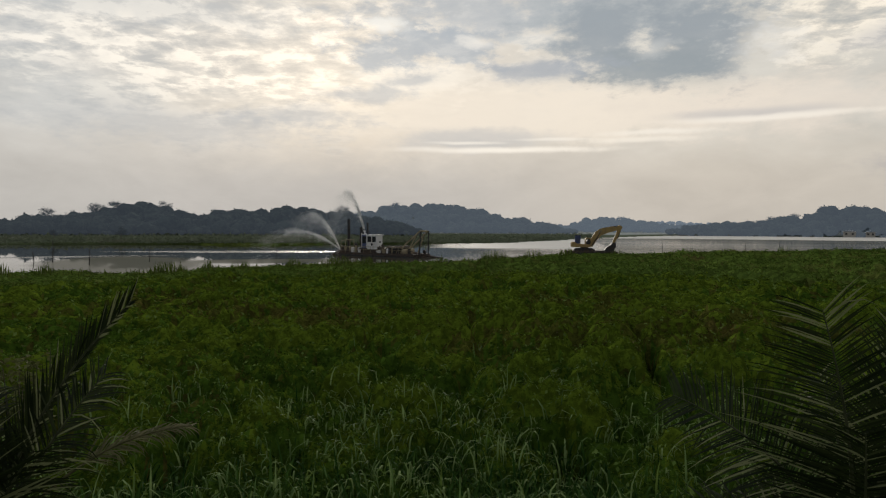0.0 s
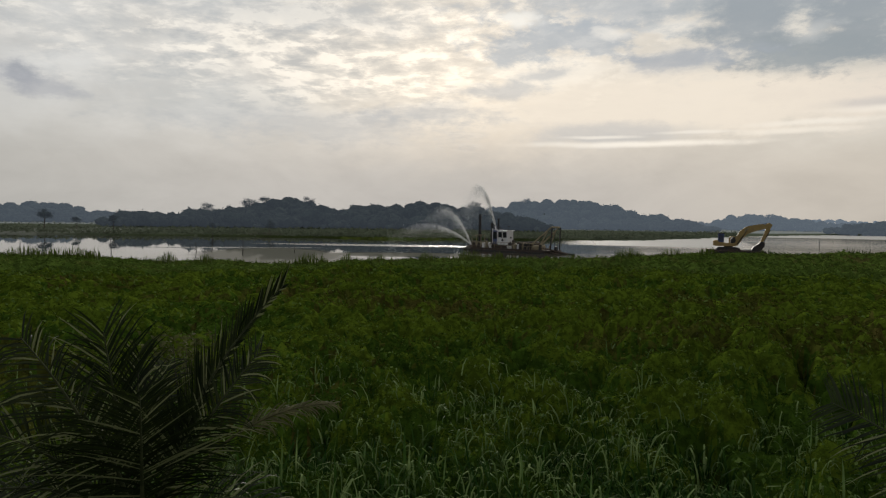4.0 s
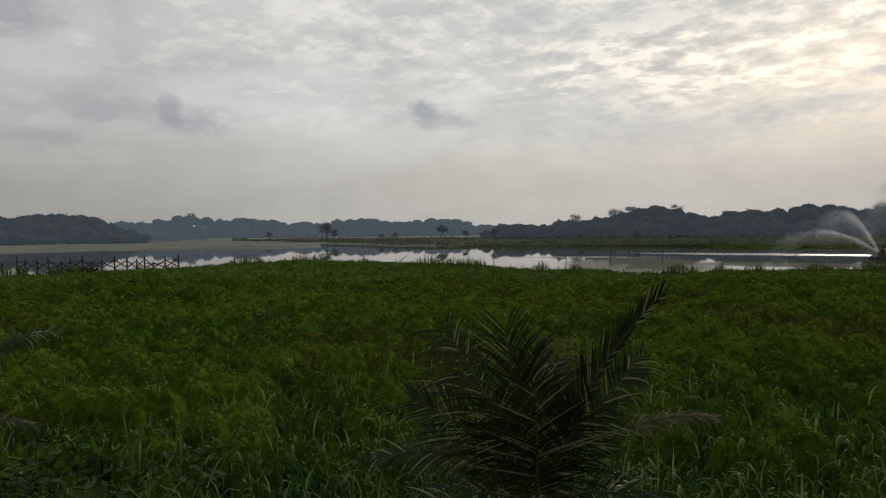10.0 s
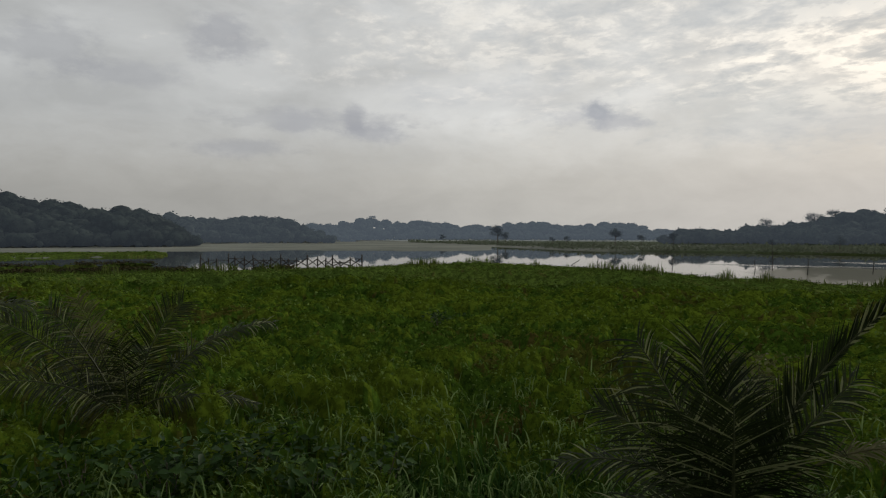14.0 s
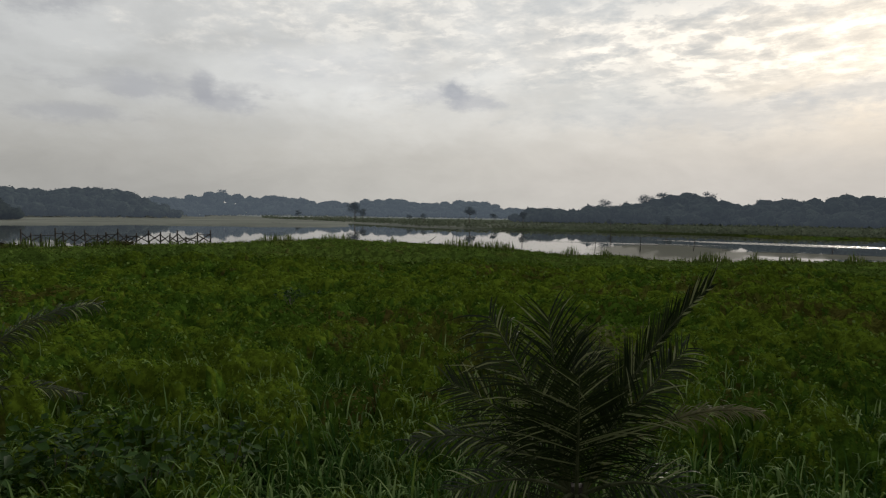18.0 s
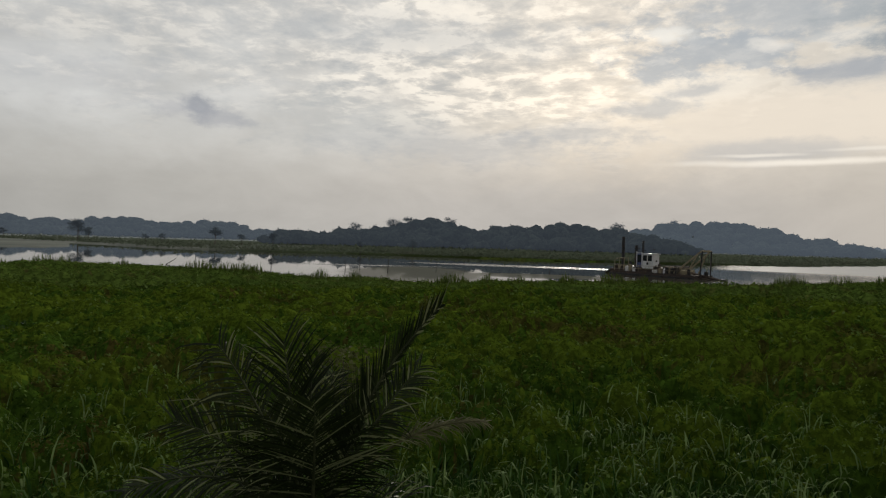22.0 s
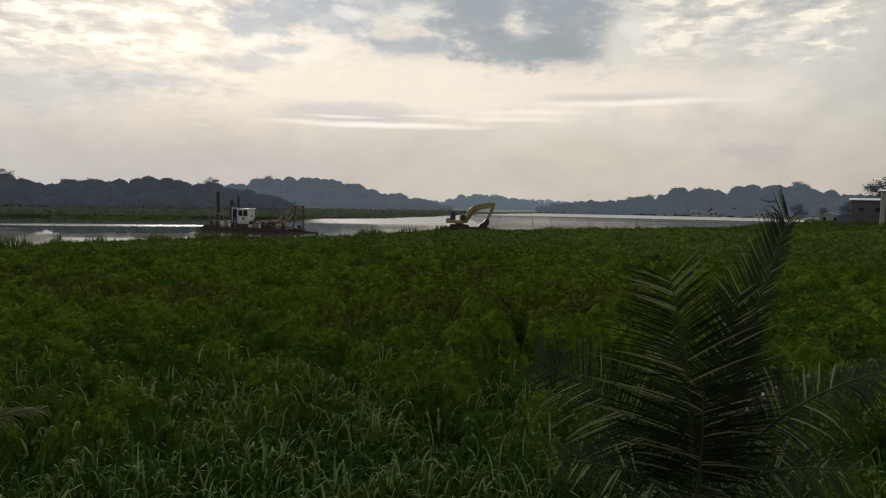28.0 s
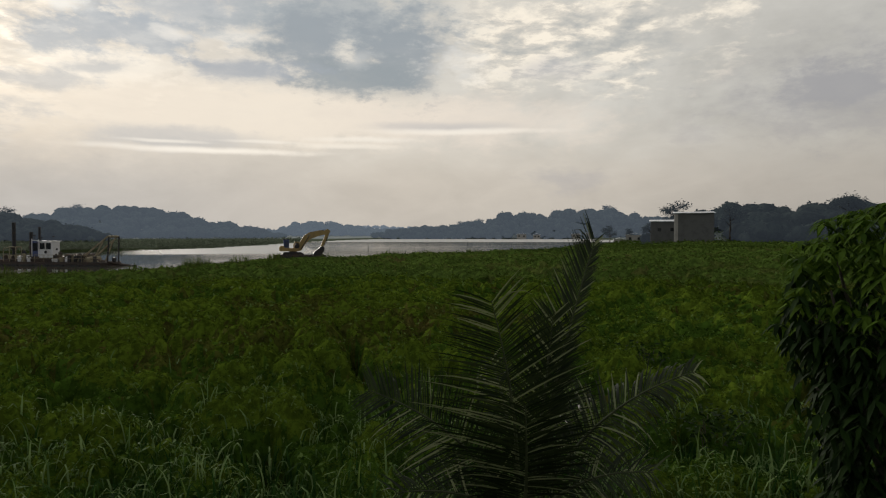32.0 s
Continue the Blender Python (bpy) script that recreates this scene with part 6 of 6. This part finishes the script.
p = np.stack([x, y, z], 1)[ok]
tagged(new("reeds", blade_mesh("reeds", p, (rng.uniform(0.45, 0.95, len(p)) * (0.7 + 0.8 * step(tuft[ok], 0.55, 0.8))), rng.uniform(0.05, 0.09, len(p)), REED, rng, 0.2, 0.5)), "uneven green reeds along the lake's rim", "reeds", kind="stuff")
# far marsh growth
rng = np.random.default_rng(78)
a = rng.uniform(-13, 60, 30000)
r = along(SHORE, a) + rng.gamma(1.2, 45, len(a)) - 4
x, y = -r * np.sin(np.radians(a)), r * np.cos(np.radians(a))
z = ground_z(x, y)
ok = (z > -0.1) & (rng.uniform(0, 1, len(a)) < 0.3 + 0.7 * step(wavy(x, y, 18, 3, 62), 0.4, 0.6))
p = np.stack([x, y, z], 1)[ok]
p[:, 2] += rng.uniform(0, 0.5, len(p)) * (0.5 + wavy(p[:, 0], p[:, 1], 25, 2, 63))
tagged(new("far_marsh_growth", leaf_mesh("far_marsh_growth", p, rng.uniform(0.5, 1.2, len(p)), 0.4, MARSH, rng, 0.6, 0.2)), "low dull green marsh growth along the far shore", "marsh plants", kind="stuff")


# ---------------------------------------------------------------- water jets from the leaking discharge line
def spray(k):
    p = k.n("ShaderNodeBsdfPrincipled")
    p.inputs["Base Color"].default_value = (0.82, 0.83, 0.84, 1)
    p.inputs["Roughness"].default_value = 0.3
    t = k.n("ShaderNodeBsdfTranslucent", Color=(0.85, 0.86, 0.87, 1))
    return mixed(k, 0.5, p, t)


SPRAY = material("white spray", spray)


def jet_path(start, v, t):
    """Where a drop thrown with the speed v (m/s) is after t seconds."""
    return Vector(start) + Vector(v) * t + Vector((0, 0, -4.9)) * t * t


JETS = []


def water_jet(label, start, v, flight, pieces, thick, drops, seed, veil=1.0):
    """A jet in pieces; each piece is a swarm of drops round its stretch of the arc."""
    rng = np.random.default_rng(seed)
    ob = thing("water_jet", label, "water jet", pose(*start), "jets from the dredger")
    for k in range(pieces):
        t0, t1 = flight * k / pieces, flight * (k + 1) / pieces
        c = jet_path((0, 0, 0), v, (t0 + t1) / 2)
        n = int(drops * (1.15 - 0.25 * k / pieces))
        ts = rng.uniform(t0 - 0.3 * (t1 - t0), t1 + 0.3 * (t1 - t0), n)
        P = np.array([jet_path((0, 0, 0), v, max(t, 0))[:] for t in ts])
        spread = thick * (0.35 + 4.6 * np.clip(ts / flight, 0, 1) ** 1.7)
        P = P + rng.normal(0, 1, (n, 3)) * spread[:, None] * np.array([1.0, 0.6, 0.8])
        fall = rng.gamma(0.9, 1.0, n) * np.clip(ts / flight, 0, 1) ** 1.2 * veil
        P[:, 2] -= fall
        P = P[P[:, 2] + start[2] > 0.02] - np.array(c[:])
        if len(P) < 3:
            continue
        me = leaf_mesh("spray", P, rng.uniform(0.026, 0.060, len(P)) * (1.1 - 0.55 * k / pieces), 0.0, SPRAY, rng, 0.7, 0.3)
        sp = new("spray", me)
        sp.parent = ob
        tagged(sp, kind="stuff")
        sp.matrix_basis = Matrix.Translation(c)
        JETS.append((sp, Vector(start), Vector(v), (t0 + t1) / 2, k))
    return ob


water_jet("low white jet of water arching from the dredger's stern", (-16.6, 107.6, 0.7), (-9.2, 0.6, 8.0), 1.6, 11, 0.15, 3000, 1, 1.3)
water_jet("steep white jet of water arching from the dredger's stern", (-16.7, 107.7, 0.7), (-4.4, 0.3, 10.9), 1.75, 11, 0.15, 3200, 2, 2.2)
water_jet("tall thin plume of water falling beside the wheelhouse", (-12.4, 105.0, 3.4), (-2.5, 0.2, 11.6), 2.4, 14, 0.19, 3600, 3, 3.0)
water_jet("short splash of water under the dredger's stern", (-16.8, 106.6, 0.2), (-0.9, -0.6, 3.4), 0.7, 4, 0.25, 260, 4)


# ---------------------------------------------------------------- the bird and the insect
BLACK = plain("dark feathers", (0.015, 0.015, 0.018), 0.7, 0.0, None, 20.0, 0.0)


def make_bird():
    ob = thing("swallow", "small dark bird with long narrow wings flying over the marsh", "bird")
    bm = B()
    bmesh.ops.create_uvsphere(bm, u_segments=12, v_segments=8, radius=1.0, matrix=Matrix.Diagonal((0.085, 0.028, 0.026, 1)))
    rod(bm, (0.07, 0, 0.008), (0.115, 0, 0.0), 0.016, 0.002, 8)
    part("body", bm, BLACK, ob)
    bm = B()
    extrude(bm, [(-0.07, 0.004), (-0.16, 0.03), (-0.13, 0.0), (-0.17, -0.02)], -0.012, 0.012)
    part("tail", bm, BLACK, ob)
    wings = []
    for s in (-1, 1):
        bm = B()
        vs = [bm.verts.new(v) for v in ((0.05, 0, 0.004), (0.02, s * 0.11, 0.004), (-0.05, s * 0.23, 0), (-0.03, s * 0.10, 0), (-0.03, 0, 0))]
        lo = [bm.verts.new((v.co.x, v.co.y, v.co.z - 0.006)) for v in vs]
        bm.faces.new(vs)
        bm.faces.new(lo[::-1])
        for i in range(5):
            j = (i + 1) % 5
            bm.faces.new((vs[j], vs[i], lo[i], lo[j]))
        bmesh.ops.recalc_face_normals(bm, faces=bm.faces[:])
        w = part("wing", bm, BLACK, ob)
        wings.append((w, s))
    return ob, wings


def wing_film(k):
    t = k.n("ShaderNodeBsdfTransparent", Color=(0.85, 0.75, 0.66, 1))
    d = k.n("ShaderNodeBsdfDiffuse", Color=(0.06, 0.04, 0.025, 1))
    return mixed(k, 0.22, t, d)


def dull_black(k):
    return k.n("ShaderNodeBsdfDiffuse", Color=k.mix(k.noise(k.n("ShaderNodeTexCoord").outputs["Object"], 300.0), (0.004, 0.004, 0.004), (0.012, 0.009, 0.008)))


CHITIN = material("dull black chitin", dull_black)
WING = material("brown wing film", wing_film)


def make_insect():
    ob = thing("insect", "dark flying insect with brownish clear wings", "insect")
    bm = B()
    for x, y, rx, ry in ((0, 0, 0.0045, 0.0036), (-0.0065, -0.002, 0.0065, 0.0034), (0.0052, 0.001, 0.0026, 0.0026)):
        bmesh.ops.create_uvsphere(bm, u_segments=14, v_segments=10, radius=1.0, matrix=Matrix.Translation((x, 0, y)) @ Matrix.Diagonal((rx, 0.0036, ry, 1)))
    part("body", bm, CHITIN, ob)
    for s in (-1, 1):
        bm = B()
        vs = [bm.verts.new((x, s * y, 0.003)) for x, y in ((0.002, 0.001), (0.004, 0.009), (0.001, 0.016), (-0.004, 0.015), (-0.004, 0.006))]
        lo = [bm.verts.new((v.co.x, v.co.y, v.co.z - 0.0003)) for v in vs]
        bm.faces.new(vs)
        bm.faces.new(lo[::-1])
        for i in range(5):
            j = (i + 1) % 5
            bm.faces.new((vs[j], vs[i], lo[i], lo[j]))
        bmesh.ops.recalc_face_normals(bm, faces=bm.faces[:])
        part("wing", bm, WING, ob)
    for k in range(6):
        bm = B()
        s = -1 if k % 2 else 1
        rod(bm, (0.003 - 0.003 * (k // 2), s * 0.002, -0.002), (0.004 - 0.004 * (k // 2), s * 0.005, -0.0075), 0.0004, 0.0002, 5)
        part("leg", bm, CHITIN, ob)
    return ob


bird, bird_wings = make_bird()
insect = make_insect()
BIRD_ROWS = [(0.0, 45, -10, 20), (20.0, 36, -2, 16), (22.8, 20, 9.5, 12.2), (23.4, 10.9, 13.6, 8.9), (23.7, 6.4, 15.26, 7.29), (23.8, 5.0, 15.84, 6.84), (23.9, 3.56, 16.34, 6.30), (24.0, 2.02, 16.68, 5.70),
             (24.1, 0.47, 16.85, 5.14), (24.2, -1.05, 16.9, 4.6), (24.5, -5.5, 17.2, 3.3), (25.0, -12.5, 19, 2.5), (26.0, -26, 24, 2.3), (28.0, -50, 45, 2.4), (32.0, -110, 110, 4.0)]
INSECT_ROWS = [(0.0, 0.4, -1.3, 3.9, -60), (7.6, 0.4, -1.2, 3.9, -60), (7.9, 0.25, -0.05, 4.2, -60), (8.0, -0.114, -0.046, 4.261, -50), (8.1, -0.55, -0.35, 4.33, -20), (9.0, -1.2, -1.5, 4.0, 0), (32.0, -1.3, -1.6, 3.9, 0)]


def motions():
    """All that moves: the jets' pieces, the bird, the insect."""
    for sp, start, v, tm, k in JETS:
        rows, t = [], 0.0
        while t < 12.0:
            sway = 0.035 * math.sin(t * 9.0 + k * 1.7)
            rows.append((t, Matrix.Translation(jet_path((0, 0, 0), v, max(tm + sway, 0.0)))))
            t += 0.2
        last = jet_path((0, 0, 0), v, tm)
        for u in (0.0, 0.4, 0.8, 1.2, 1.6):                  # the pump stops and the water falls back into the lake
            h = max(last.z + start.z - 4.9 * (u * 0.9) ** 2 * 1.6, -6.0) - start.z
            rows.append((12.4 + u, Matrix.Translation((last.x, last.y, min(h, last.z)))))
        end = Matrix.Translation((last.x, last.y, -start.z - 7.0))
        rows += [(15.0, end), (32.0, end)]
        walk(sp, rows)
    flight = BIRD_ROWS
    walk(bird, [(t, pose(x, y, z, 0, 22, 205)) for t, x, y, z in flight])
    for w, s in bird_wings:
        rows = []
        for i in range(0, 33):
            t = 22.8 + i * 0.07
            rows.append((t, pose(0, 0, 0, s * (35 + 38 * math.sin((t - 24.0) * 44.0 + 1.2)), 0, 0)))
        walk(w, [(0.0, rows[0][1])] + rows + [(32.0, rows[-1][1])])
    walk(insect, [(t, pose(x, y, z, 20, 35, a)) for t, x, y, z, a in INSECT_ROWS])


motions()
